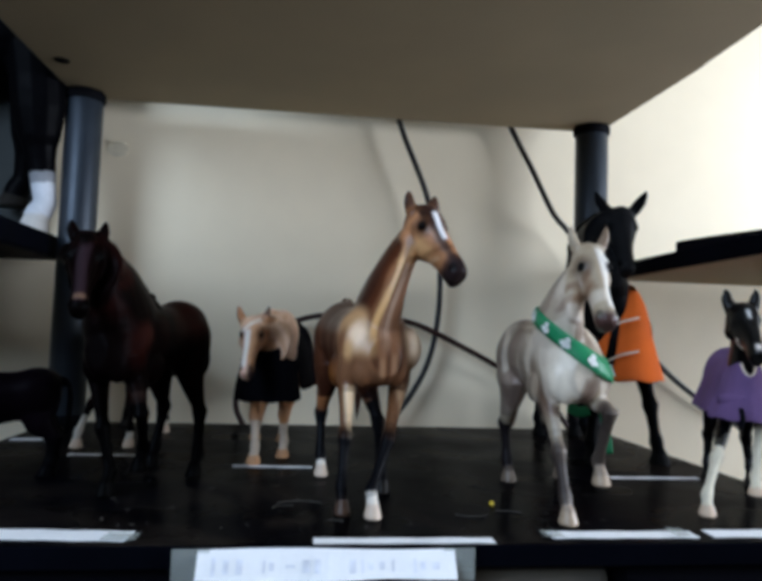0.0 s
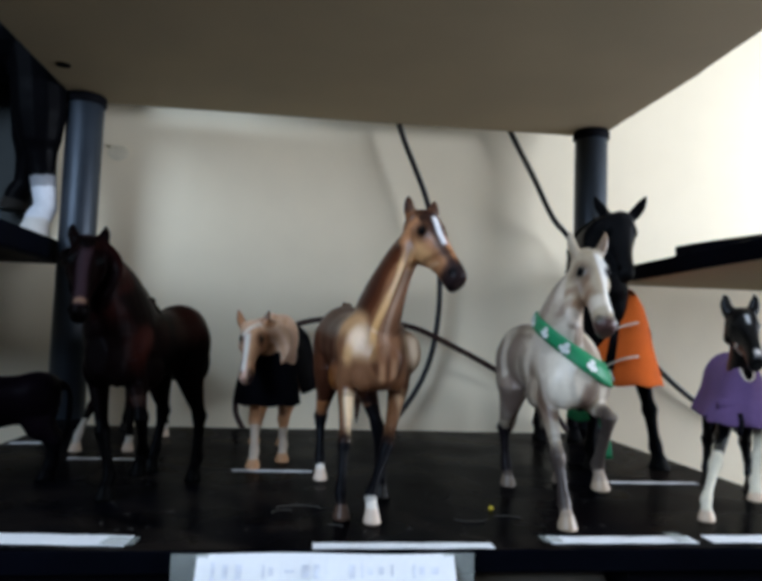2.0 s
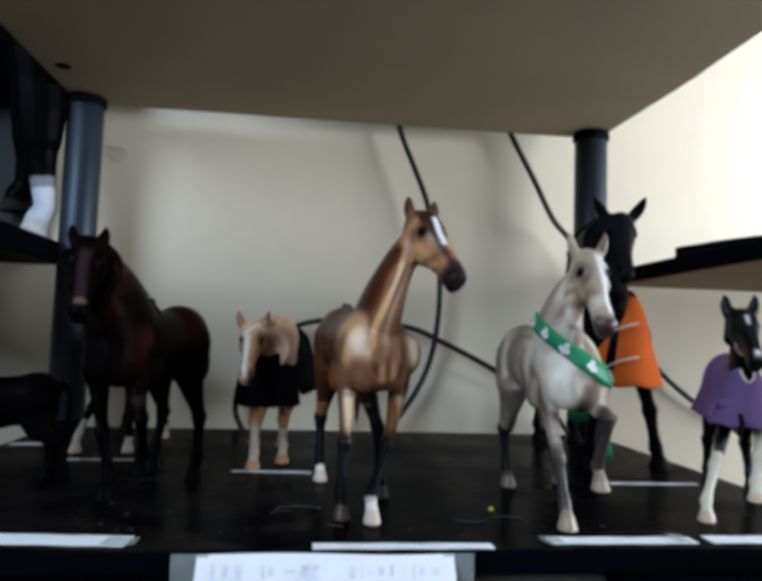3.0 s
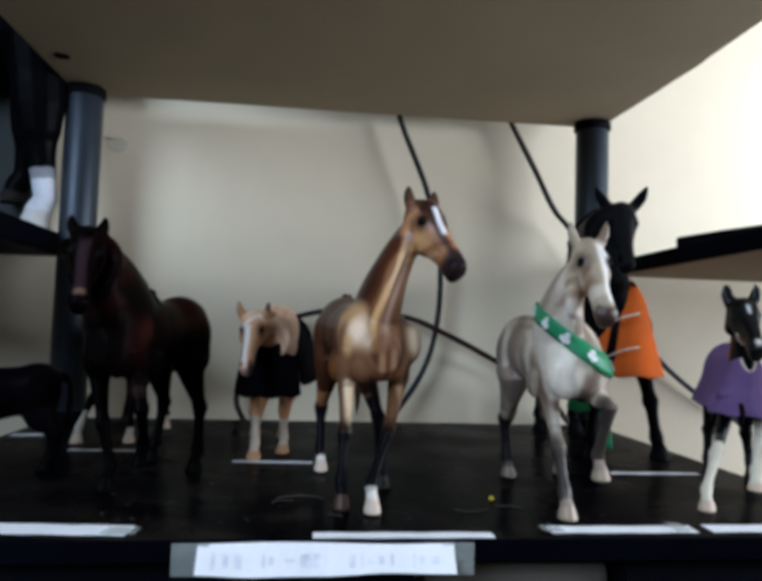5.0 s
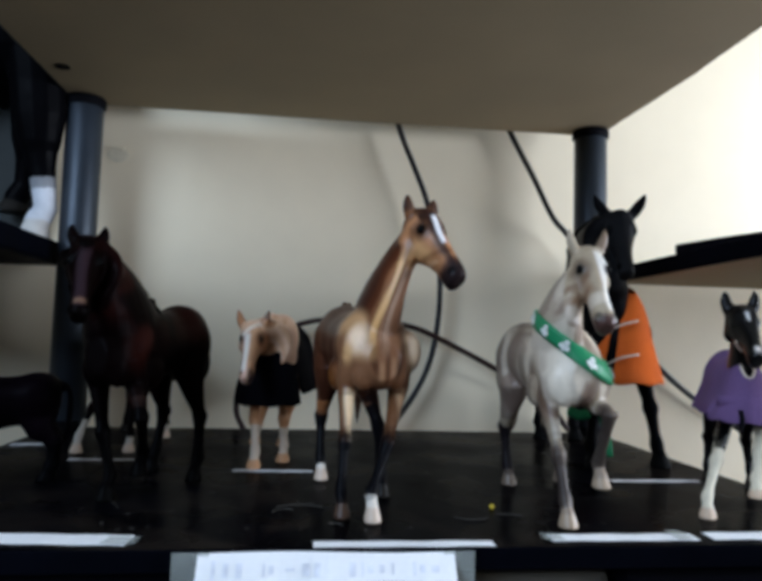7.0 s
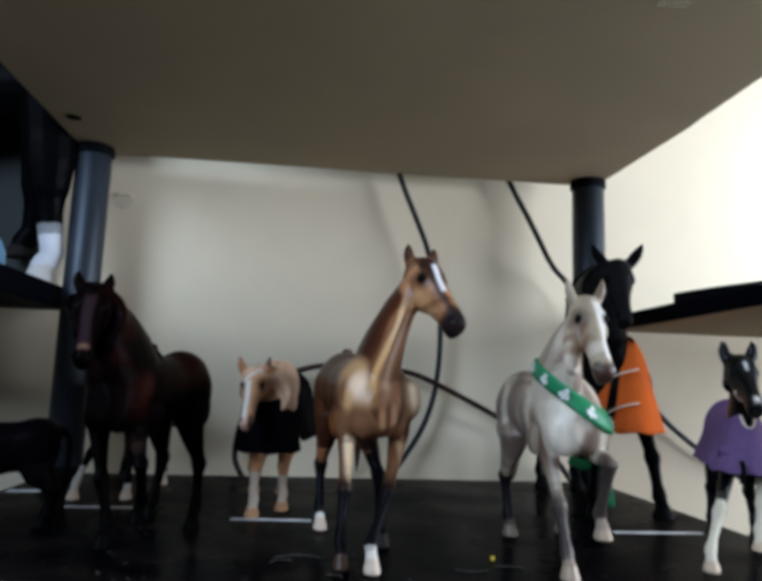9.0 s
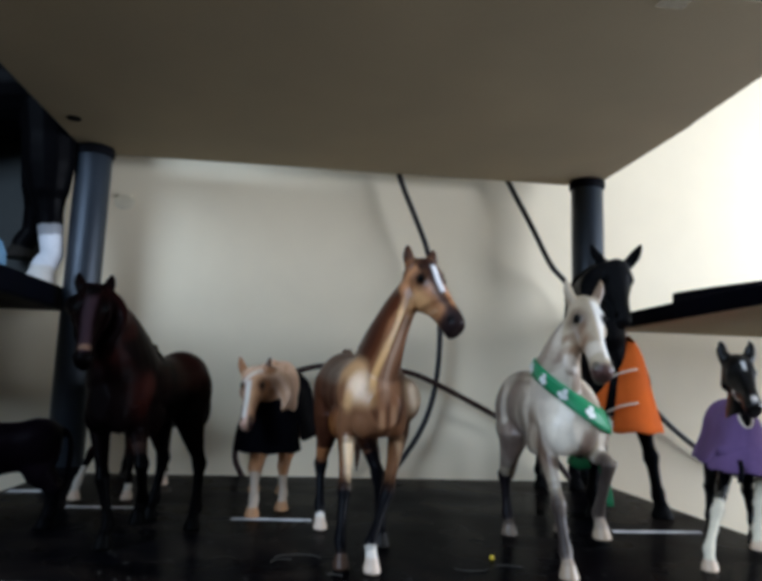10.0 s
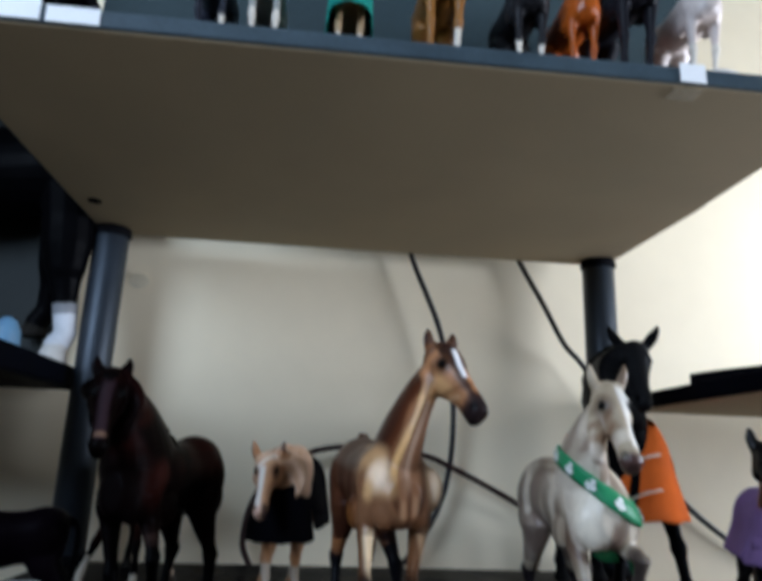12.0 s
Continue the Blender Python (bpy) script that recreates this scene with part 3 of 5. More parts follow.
def blanket(name, h, material, label, x0=-0.46, x1=0.33, low=0.47, chest=0.52, neckline=0.80, puff=1.10, flare=0.02, dip=0.11, gap=(0, 0), band=None, taper=0.0, trim=None):
    """A coat draped over the body of horse h, closed at the chest."""
    e = thing(name, h.at(0, 0, 0.5), label, "horse blanket", "horse blankets")
    bm = bmesh.new()
    rows = []
    nx = 14
    for i in range(nx):
        x = x0 + (x1 - x0) * i / (nx - 1)
        z, ry, rz = lerp(BODY, x)
        ry, rz = ry * puff * h.barrel + 0.008, rz * puff + 0.01
        row = []
        for k in range(21):
            q = -1 + 2 * k / 20
            if abs(q) < 0.6:
                an = math.pi / 2 * (1 - q / 0.6)
                p = (ry * math.cos(an), z + rz * math.sin(an))
            else:
                g = (abs(q) - 0.6) / 0.4
                p = (math.copysign(ry + flare * g + 0.006 * math.sin(i * 1.7) * g, q), z - g * (z - low))
            lean = 1.0 - taper * min(max((p[1] - chest) / (neckline - chest), 0.0), 1.0) * i / (nx - 1)
            row.append(bm.verts.new(h.at(x, p[0] * lean, p[1]) - e.location))
        rows.append(row)
    for a, b in zip(rows, rows[1:]):
        for k in range(20):
            bm.faces.new((a[k], a[k + 1], b[k + 1], b[k]))
    # chest piece, following the shoulder as it rises
    z, ry, rz = lerp(BODY, x1)
    ry, rz = ry * puff * h.barrel + 0.008, rz * puff + 0.01
    cols = []
    for i in range(25):
        an = math.pi * i / 24
        col = []
        top = neckline - dip * math.sin(an) ** 2
        for j in range(9):
            zz = chest + (top - chest) * j / 8
            if zz > z:
                k = math.sqrt(max(0.12, 1 - ((zz - z) / rz) ** 2))
            else:
                k = 1.0 + flare / ry * (z - zz) / (z - chest)
            fw = 0.20 * (0.55 + 0.45 * k)
            k *= 1.0 - taper * j / 8
            col.append(bm.verts.new(h.at(x1 + fw * math.sin(an), ry * k * math.cos(an) + 0.004 * math.sin(i * 2.1) * (1 - j / 8), zz + 0.006 * math.sin(i * 1.1) * (1 - j / 8)) - e.location))
        cols.append(col)
    for i, (a, b) in enumerate(zip(cols, cols[1:])):
        if gap[0] <= i < gap[1]:
            continue
        for j in range(8):
            bm.faces.new((a[j], a[j + 1], b[j + 1], b[j]))
    edge = [c[-1].co.copy() for c in cols]
    ob = part("cloth", bm, material, e, smooth=True)
    md = ob.modifiers.new("thick", "SOLIDIFY")
    md.thickness, md.offset = 0.0016, 1.0
    ob.modifiers.new("round", "SUBSURF").levels = 1
    ob.modifiers["round"].render_levels = 1
    if trim:
        bm = bmesh.new()
        tube(bm, edge, [0.0011] * len(edge), seg=8)
        part("collar_trim", bm, trim, e, "pale bound edge of the collar", smooth=True)
    if band:
        bm = bmesh.new()
        rows = []
        for i in range(3, 22):
            an = math.pi * i / 24
            rows.append([bm.verts.new(h.at(x1 + 0.218 * math.sin(an), (ry * (1.02 + flare / ry * 0.35) + 0.014) * math.cos(an), zz) - e.location) for zz in band])
        for a, b in zip(rows, rows[1:]):
            bm.faces.new((a[0], a[1], b[1], b[0]))
        bd = part("chest_band", bm, material, e, smooth=True)
        md = bd.modifiers.new("thick", "SOLIDIFY")
        md.thickness = 0.0014
    return e

# ---- room ----
def wall(name, bm, material=None):
    return tagged(part(name, bm, material or M_WALL), kind="structure")


wall("floor", box(LEFT - 0.1, RIGHT + 0.1, FRONT - 0.1, BACK + 0.1, -0.1, 0.0), M_CARPET)
wall("ceiling", box(LEFT - 0.1, RIGHT + 0.1, FRONT - 0.1, BACK + 0.1, CEIL, CEIL + 0.1), M_WHITE)
wall("wall_north", box(LEFT - 0.1, RIGHT + 0.1, BACK, BACK + 0.1, 0.0, CEIL))
bm = box(LEFT - 0.1, WIN2[0], FRONT - 0.1, FRONT, 0.0, CEIL)
box(WIN2[1], RIGHT + 0.1, FRONT - 0.1, FRONT, 0.0, CEIL, bm=bm)
box(WIN2[0], WIN2[1], FRONT - 0.1, FRONT, 0.0, WIN2[2], bm=bm)
box(WIN2[0], WIN2[1], FRONT - 0.1, FRONT, WIN2[3], CEIL, bm=bm)
wall("wall_south", bm, M_ROOM)
wall("wall_west", box(LEFT - 0.1, LEFT, FRONT, BACK, 0.0, CEIL), M_ROOM)
bm = box(RIGHT, RIGHT + 0.1, FRONT, WIN[0], 0.0, CEIL)
box(RIGHT, RIGHT + 0.1, WIN[1], BACK, 0.0, CEIL, bm=bm)
box(RIGHT, RIGHT + 0.1, WIN[0], WIN[1], 0.0, WIN[2], bm=bm)
box(RIGHT, RIGHT + 0.1, WIN[0], WIN[1], WIN[3], CEIL, bm=bm)
wall("wall_east", bm)


def window(name, place, turn, w, h):
    """A white frame with one pane; the thing's y runs along the wall."""
    e = tagged(thing(name, place, "white framed window in the wall", "window"), kind="structure")
    e.matrix_world = Matrix.Translation(place) @ Matrix.Rotation(radians(turn), 4, "Z")
    for y0, y1, z0, z1 in ((0, w, 0, 0.05), (0, w, h - 0.05, h), (0, 0.05, 0.05, h - 0.05), (w - 0.05, w, 0.05, h - 0.05)):
        part("window_frame", box(-0.01, 0.03, y0, y1, z0, z1, 0.004), M_WHITE, e)
    p = part("pane", box(0.008, 0.012, 0.05, w - 0.05, 0.05, h - 0.05), M_GLASS, e)
    p.visible_shadow = False


window("window_1", (RIGHT + 0.06, WIN[0], WIN[2]), 0, WIN[1] - WIN[0], WIN[3] - WIN[2])
window("window_2", (WIN2[0], FRONT - 0.06, WIN2[2]), -90, WIN2[1] - WIN2[0], WIN2[3] - WIN2[2])

# ---- shelf units ----
TOP = 1.0        # upper face of the board that carries the horses
UNDER = 1.40     # underside of the board above
XL, XR, YB = -0.36, 0.322, 0.442


def board(unit, x0, x1, y0, y1, top, thick, raw=True):
    """Black laminated upper face and edges, raw underside."""
    o = unit.location
    b = part("board", box(x0 - o.x, x1 - o.x, y0 - o.y, y1 - o.y, top - thick + 0.0015 - o.z, top - o.z, 0.0012), [M_BLACK, M_EDGE_GREY if abs(top - UNDER - 0.0145) < 0.001 else M_EDGE], unit)
    for p in b.data.polygons:
        p.material_index = 0 if p.normal.z > 0.5 else 1
    # Without raw the underside takes the dark edge colour.
    part("underside", box(x0 + 0.003 - o.x, x1 - 0.003 - o.x, y0 + (0.014 if top == TOP else 0.003) - o.y, y1 - 0.003 - o.y, top - thick - o.z, top - thick + 0.0014 - o.z), M_UNDER if raw else M_EDGE, b, "bare brown fibreboard underside" if raw else "dark underside of the board")
    return b


def post(unit, x, y, z0, z1, r=0.021):
    o = unit.location
    bm = bmesh.new()
    tube(bm, [(x - o.x, y - o.y, z0 - o.z), (x - o.x, y - o.y, z0 + 0.002 - o.z), (x - o.x, y - o.y, z1 - 0.002 - o.z), (x - o.x, y - o.y, z1 - o.z)], [r - 0.001, r, r, r - 0.001], ref=(1, 0, 0), seg=32)
    p = part("post", bm, M_POST, unit, smooth=True)
    for za, zb in ((z0, z0 + 0.012), (z1 - 0.012, z1)):
        bm = bmesh.new()
        zs = [za, za + 0.002, zb - 0.002, zb]
        tube(bm, [(x - o.x, y - o.y, q - o.z) for q in zs], [r + 0.001, r + 0.0025, r + 0.0025, r + 0.001], ref=(1, 0, 0), seg=32)
        part("collar", bm, M_COLLAR, p, "black plastic collar", smooth=True)


unit = thing("shelf_unit", (-0.02, 0.2, 0), "black shelf unit with grey tube posts", "shelf unit", "shelf units")
tiers = [(0.20, 0.016), (0.60, 0.016), (TOP, 0.0145), (UNDER + 0.0145, 0.0145), (1.95, 0.0145)]
for top, th in tiers:
    b = board(unit, XL, XR, -0.0225 if top == TOP else 0.0, YB, top, th)
    if top > UNDER and top < 1.5:
        # the side towards the gap bows out a little and is knocked at the bend
        for ob in (b, *b.children):
            bm = bmesh.new()
            bm.from_mesh(ob.data)
            for y in (0.36, 0.225, 0.205, 0.10, 0.04):
                bmesh.ops.bisect_plane(bm, geom=bm.verts[:] + bm.edges[:] + bm.faces[:], plane_co=(0, y - 0.2, 0), plane_no=(0, 1, 0))
            for v in bm.verts:
                if v.co.x > 0.3:
                    v.co.x += np.interp(v.co.y + 0.2, [0.0, 0.04, 0.10, 0.205, 0.225, 0.36, 0.442], [0.004, 0.006, 0.0085, 0.0095, 0.0110, 0.006, 0.003])
            bm.to_mesh(ob.data)
            bm.free()
for x in (-0.3405, 0.3040):
    for y in (0.035, 0.419):
        post(unit, x, y, 0.0, tiers[0][0] - tiers[0][1])
        for (a, _), (b, tb) in zip(tiers, tiers[1:]):
            if y > 0.2 or a < TOP:
                post(unit, x, y, a, b - tb)
# cam hole in the underside of the board above
bm = bmesh.new()
tube(bm, [(-0.334 - unit.location.x, 0.323 - 0.2, UNDER - 0.0006), (-0.334 - unit.location.x, 0.323 - 0.2, UNDER + 0.0004)], [0.008, 0.008], ref=(1, 0, 0), seg=20)
part("fixing_plug", bm, M_COLLAR, unit, "dark plug in the underside")

right_unit = thing("shelf_unit", (0.7, 0.2, 0), "black shelf board unit standing beside the first", "shelf unit", "shelf units")
for top in (0.40, 0.80, 1.222):
    board(right_unit, 0.352, 1.03, -0.01, 0.455, top, 0.021)
for x, y in ((0.375, 0.02), (1.0, 0.02), (1.0, 0.42)):
    for a, b in ((0.0, 0.379), (0.40, 0.779), (0.80, 1.201)):
        post(right_unit, x, y, a, b)
left_unit = thing("shelf_unit", (-0.72, 0.2, 0), "dark shelf unit with boards at another height", "shelf unit", "shelf units")
for top in (0.42, 0.84, 1.223, 1.66):
    board(left_unit, -1.05, -0.366, -0.01, 0.47, top, 0.026, raw=False)
for x, y in ((-0.39, 0.02), (-1.02, 0.02), (-1.02, 0.43)):
    for a, b in ((0.0, 0.394), (0.42, 0.814), (0.84, 1.197), (1.223, 1.634)):
        post(left_unit, x, y, a, b)

# Added dark sheet that stands in for shade on the wall behind.
part("back_panel", box(-0.33, 0.312, 0.272, 0.278, 1.2235, 1.6335, 0.001), M_WALL_SHADE, left_unit, "dark sheet in place of the shaded wall")
# dark backing behind the upper tier
tagged(part("backing_board", box(-0.285, 0.286, 0.135, 0.143, 1.4147, 1.90, 0.001), M_SLATE), "dark slate panel standing behind the small horses", "backing panel")
# flat dark thing on the board of the right unit
bm = box(0.372, 0.62, 0.03, 0.335, 1.2225, 1.238, 0.004)
bmesh.ops.subdivide_edges(bm, edges=bm.edges, cuts=3, use_grid_fill=True)
for v in bm.verts:
    k = (0.335 - v.co.y) / 0.305
    v.co.z = 1.2225 + (v.co.z - 1.2225) * (1.0 - 0.75 * k) + 0.0012 * math.sin(v.co.y * 60) * (v.co.z > 1.228)
    v.co.x += 0.004 * math.sin(v.co.y * 37)
tagged(part("folded_cloth", bm, M_NAVY), "flat dark folded cloth lying on the board", "cloth")
# tall grey box one tier down
tagged(part("cardboard_box", box(0.014, 0.129, -0.002, 0.30, 0.6005, 0.979, 0.006), M_CARD), "grey-brown cardboard box on the lower shelf", "box")

# Black boxes added so that the gap under the board stays dark.
for x0, x1 in ((-0.312, 0.004), (0.138, 0.275)):
    e = thing("storage_box", ((x0 + x1) / 2, 0.17, 0.6005), "added black box that keeps the lower shelf dark", "box", "storage boxes")
    hw = (x1 - x0) / 2
    part("body", box(-hw, hw, -0.178, 0.19, 0.0, 0.345, 0.006), M_NAVY, e)
    part("lid", box(-hw - 0.003, hw + 0.003, -0.182, 0.194, 0.3455, 0.3839, 0.001), M_NAVY, e, "close-fitting black lid")

# ---- cords on the wall ----
def cord(pts, label, material=None):
    bm = bmesh.new()
    c = curve_pts(pts, 40)
    tube(bm, c, [0.0037] * 40, ref=(0, 1, 0), seg=10)
    tagged(part("power_cord", bm, material or M_CORD, smooth=True), label, "cord", "cords on the wall")


cord([(0.025, 0.472, 1.50), (0.054, 0.468, 1.403), (0.076, 0.465, 1.348), (0.094, 0.465, 1.302), (0.110, 0.465, 1.235), (0.114, 0.465, 1.177), (0.108, 0.465, 1.112), (0.091, 0.465, 1.060), (0.055, 0.465, 1.005), (0.0, 0.466, 0.94), (-0.05, 0.48, 0.80)], "black power cord looping down the cream wall")
cord([(0.165, 0.472, 1.50), (0.210, 0.468, 1.407), (0.243, 0.465, 1.344), (0.271, 0.466, 1.291), (0.300, 0.468, 1.259), (0.365, 0.472, 1.165), (0.429, 0.478, 1.091), (0.486, 0.482, 1.045), (0.56, 0.486, 1.0)], "black power cord slanting down past the post")
cord([(-0.122, 0.47, 0.97), (-0.141, 0.468, 1.0), (-0.149, 0.466, 1.025), (-0.140, 0.465, 1.072), (-0.108, 0.465, 1.116), (-0.076, 0.465, 1.131), (-0.044, 0.465, 1.139), (0.007, 0.458, 1.143), (0.072, 0.458, 1.134), (0.112, 0.458, 1.119), (0.186, 0.460, 1.083), (0.26, 0.465, 1.04), (0.32, 0.47, 0.97)], "dark brown power cord sagging across the wall", M_CORD2)

# ---- model horses ----
BLACK, DARK = (0.0016, 0.0016, 0.002), (0.002, 0.0015, 0.0015)

def blob(v, x, y, z, r):
    """A soft round patch at a place on the body."""
    q = np.sqrt((v["x"] - x) ** 2 + (v["y"] - y) ** 2 + ((v["z"] - z) * 0.75) ** 2) + 0.025 * v["jit"]
    return soft(-q, -r, -r * 0.25)


def band(v, a, w):
    """A soft stripe where v is near a."""
    return soft(-np.abs(v - a), -w, -w * 0.3)


def tan_marks_and_light(v, put):
    trunk = (v["z"] > 0.44) * (v["part"] != "head") * (v["part"] != "ear")
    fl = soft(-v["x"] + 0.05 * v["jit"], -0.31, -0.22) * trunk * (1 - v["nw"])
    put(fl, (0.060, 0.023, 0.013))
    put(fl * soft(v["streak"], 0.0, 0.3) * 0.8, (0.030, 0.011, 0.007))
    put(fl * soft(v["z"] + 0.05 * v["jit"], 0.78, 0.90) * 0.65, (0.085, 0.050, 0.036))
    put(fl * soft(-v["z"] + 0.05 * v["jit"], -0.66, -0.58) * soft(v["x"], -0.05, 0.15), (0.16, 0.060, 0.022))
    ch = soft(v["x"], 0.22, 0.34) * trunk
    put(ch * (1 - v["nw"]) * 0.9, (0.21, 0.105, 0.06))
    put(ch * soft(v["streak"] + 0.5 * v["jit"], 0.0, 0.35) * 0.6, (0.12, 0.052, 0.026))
    # Lower chest and muscle grooves darkened in the coat, as shade.
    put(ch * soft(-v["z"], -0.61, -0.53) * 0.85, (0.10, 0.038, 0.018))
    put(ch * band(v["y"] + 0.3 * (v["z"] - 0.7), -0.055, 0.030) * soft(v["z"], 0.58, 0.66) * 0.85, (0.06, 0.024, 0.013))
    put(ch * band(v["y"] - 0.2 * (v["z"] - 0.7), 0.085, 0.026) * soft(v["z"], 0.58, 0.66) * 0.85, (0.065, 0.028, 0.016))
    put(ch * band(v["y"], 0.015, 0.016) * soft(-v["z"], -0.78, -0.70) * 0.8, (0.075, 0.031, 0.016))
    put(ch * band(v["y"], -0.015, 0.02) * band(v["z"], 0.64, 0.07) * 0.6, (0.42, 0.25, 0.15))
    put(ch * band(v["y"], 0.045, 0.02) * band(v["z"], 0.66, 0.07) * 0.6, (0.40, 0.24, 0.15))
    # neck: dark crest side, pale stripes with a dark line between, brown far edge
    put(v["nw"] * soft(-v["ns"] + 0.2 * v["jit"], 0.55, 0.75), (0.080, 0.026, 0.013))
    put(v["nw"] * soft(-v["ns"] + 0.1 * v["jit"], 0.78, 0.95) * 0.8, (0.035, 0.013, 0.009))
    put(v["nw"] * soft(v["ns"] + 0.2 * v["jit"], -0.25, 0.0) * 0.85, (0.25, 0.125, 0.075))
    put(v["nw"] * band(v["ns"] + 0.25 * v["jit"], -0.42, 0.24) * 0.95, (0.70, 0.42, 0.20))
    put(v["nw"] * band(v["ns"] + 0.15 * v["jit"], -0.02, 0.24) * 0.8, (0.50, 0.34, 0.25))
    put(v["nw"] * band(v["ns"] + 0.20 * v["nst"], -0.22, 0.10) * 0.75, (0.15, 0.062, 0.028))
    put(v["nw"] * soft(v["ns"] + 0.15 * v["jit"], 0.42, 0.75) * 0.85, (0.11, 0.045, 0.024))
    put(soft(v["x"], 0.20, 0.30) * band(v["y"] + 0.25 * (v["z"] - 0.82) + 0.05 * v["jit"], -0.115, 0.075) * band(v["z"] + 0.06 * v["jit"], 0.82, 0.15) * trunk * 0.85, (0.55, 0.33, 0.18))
    # Highlights on shoulders, chest and forelegs painted into the coat colour.
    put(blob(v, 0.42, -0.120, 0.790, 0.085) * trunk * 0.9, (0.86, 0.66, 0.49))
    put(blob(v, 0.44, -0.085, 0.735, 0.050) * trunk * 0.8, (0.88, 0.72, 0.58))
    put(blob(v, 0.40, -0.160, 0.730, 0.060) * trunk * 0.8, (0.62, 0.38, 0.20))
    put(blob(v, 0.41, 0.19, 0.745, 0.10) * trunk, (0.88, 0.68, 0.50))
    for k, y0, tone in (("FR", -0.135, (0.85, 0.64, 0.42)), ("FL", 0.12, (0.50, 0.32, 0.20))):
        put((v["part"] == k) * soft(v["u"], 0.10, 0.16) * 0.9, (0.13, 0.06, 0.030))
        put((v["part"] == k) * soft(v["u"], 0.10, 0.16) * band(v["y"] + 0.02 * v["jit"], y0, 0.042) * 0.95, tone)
    put((v["part"] == "HL") * soft(v["u"], 0.16, 0.26), (0.006, 0.005, 0.006))
    put((v["part"] == "tail") * 1.0, (0.006, 0.004, 0.004))


def tan_face(v, put, head):
    put(head * soft(v["jit"] + v["streak"], -0.05, 0.3) * 0.55, (0.22, 0.105, 0.05))
    put(head * band(v["hu"], 0.46, 0.20) * soft(-v["hn"], -0.04, 0.06) * 0.8, (0.60, 0.36, 0.19))
    put(head * soft(-v["hu"], -0.16, -0.04) * 0.85, (0.055, 0.022, 0.013))
    put(head * soft(-v["eye"], -0.16, -0.07) * 0.75, (0.085, 0.034, 0.015))
    put(head * band(v["hu"] + 0.8 * v["hn"], 0.22, 0.06) * soft(-v["hn"], -0.05, 0.02) * 0.5, (0.09, 0.038, 0.018))
    put(head * band(v["hu"] - 0.5 * v["hn"], 0.60, 0.05) * 0.55, (0.12, 0.045, 0.02))
    put(head * band(v["hu"] - 0.6 * v["hn"], 0.70, 0.04) * soft(-v["hn"], -0.02, 0.03) * 0.7, (0.50, 0.32, 0.20))
    put(head * soft(v["hu"] + 0.3 * v["hn"], 0.74, 0.84) * 0.8, (0.11, 0.040, 0.022))
    put(head * soft(v["hn"], 0.05, 0.10) * soft(-np.abs(v["hw"]), -0.13, -0.08) * (np.abs(v["hw"]) > 0.034) * 0.85, (0.035, 0.016, 0.012))
    put((v["part"] == "FR") * soft(v["u"], 0.86, 0.92) * 0.9, (0.070, 0.042, 0.030))


tan = Horse((-0.0205, 0.120), TOP, 11, 0.146, (0.015, 0.062, 1.2025), (0.0376, 0.024, 1.1550),
            feet=[(-0.0151, 0.0281, 0), (-0.0340, 0.0370, 0), (-0.0015, 0.094, 0), (-0.0454, 0.150, 0)], knees={"FL": (-0.0035, 0.050, 1.046), "HL": (-0.0005, 0.140, 1.046)},
            neck=0.97, ears=0.86, earw=1.20, leg=0.92, hoofs=0.9, head=1.24, snout=1.02, mane=0.9, chest=1.26, sway=-0.055, topneck=1.26, jowl=1.42, tail=0.62,
            tail_line=[(-0.027, 0.200, 1.147), (-0.018, 0.222, 1.134), (-0.0116, 0.222, 1.086), (-0.0117, 0.215, 1.0594), (-0.0131, 0.205, 1.0383)])
q = Matrix.Translation(tan.at(0.365, 0.142, 0.735)) @ Matrix.Diagonal((0.080 * tan.s, 0.060 * tan.s, 0.110 * tan.s, 1))
bmesh.ops.create_icosphere(tan.bm, subdivisions=3, radius=1.0, matrix=q)
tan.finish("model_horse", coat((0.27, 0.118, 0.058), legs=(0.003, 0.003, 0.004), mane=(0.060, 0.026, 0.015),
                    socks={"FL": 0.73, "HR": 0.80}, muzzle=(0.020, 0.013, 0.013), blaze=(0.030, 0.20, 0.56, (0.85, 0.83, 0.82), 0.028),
                    face=(0.44, 0.215, 0.115), forelock=(0.03, 0.015, 0.011), leg_from=0.30, extra=tan_marks_and_light, last=tan_face, rich=1.18),
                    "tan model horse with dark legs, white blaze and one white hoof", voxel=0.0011)


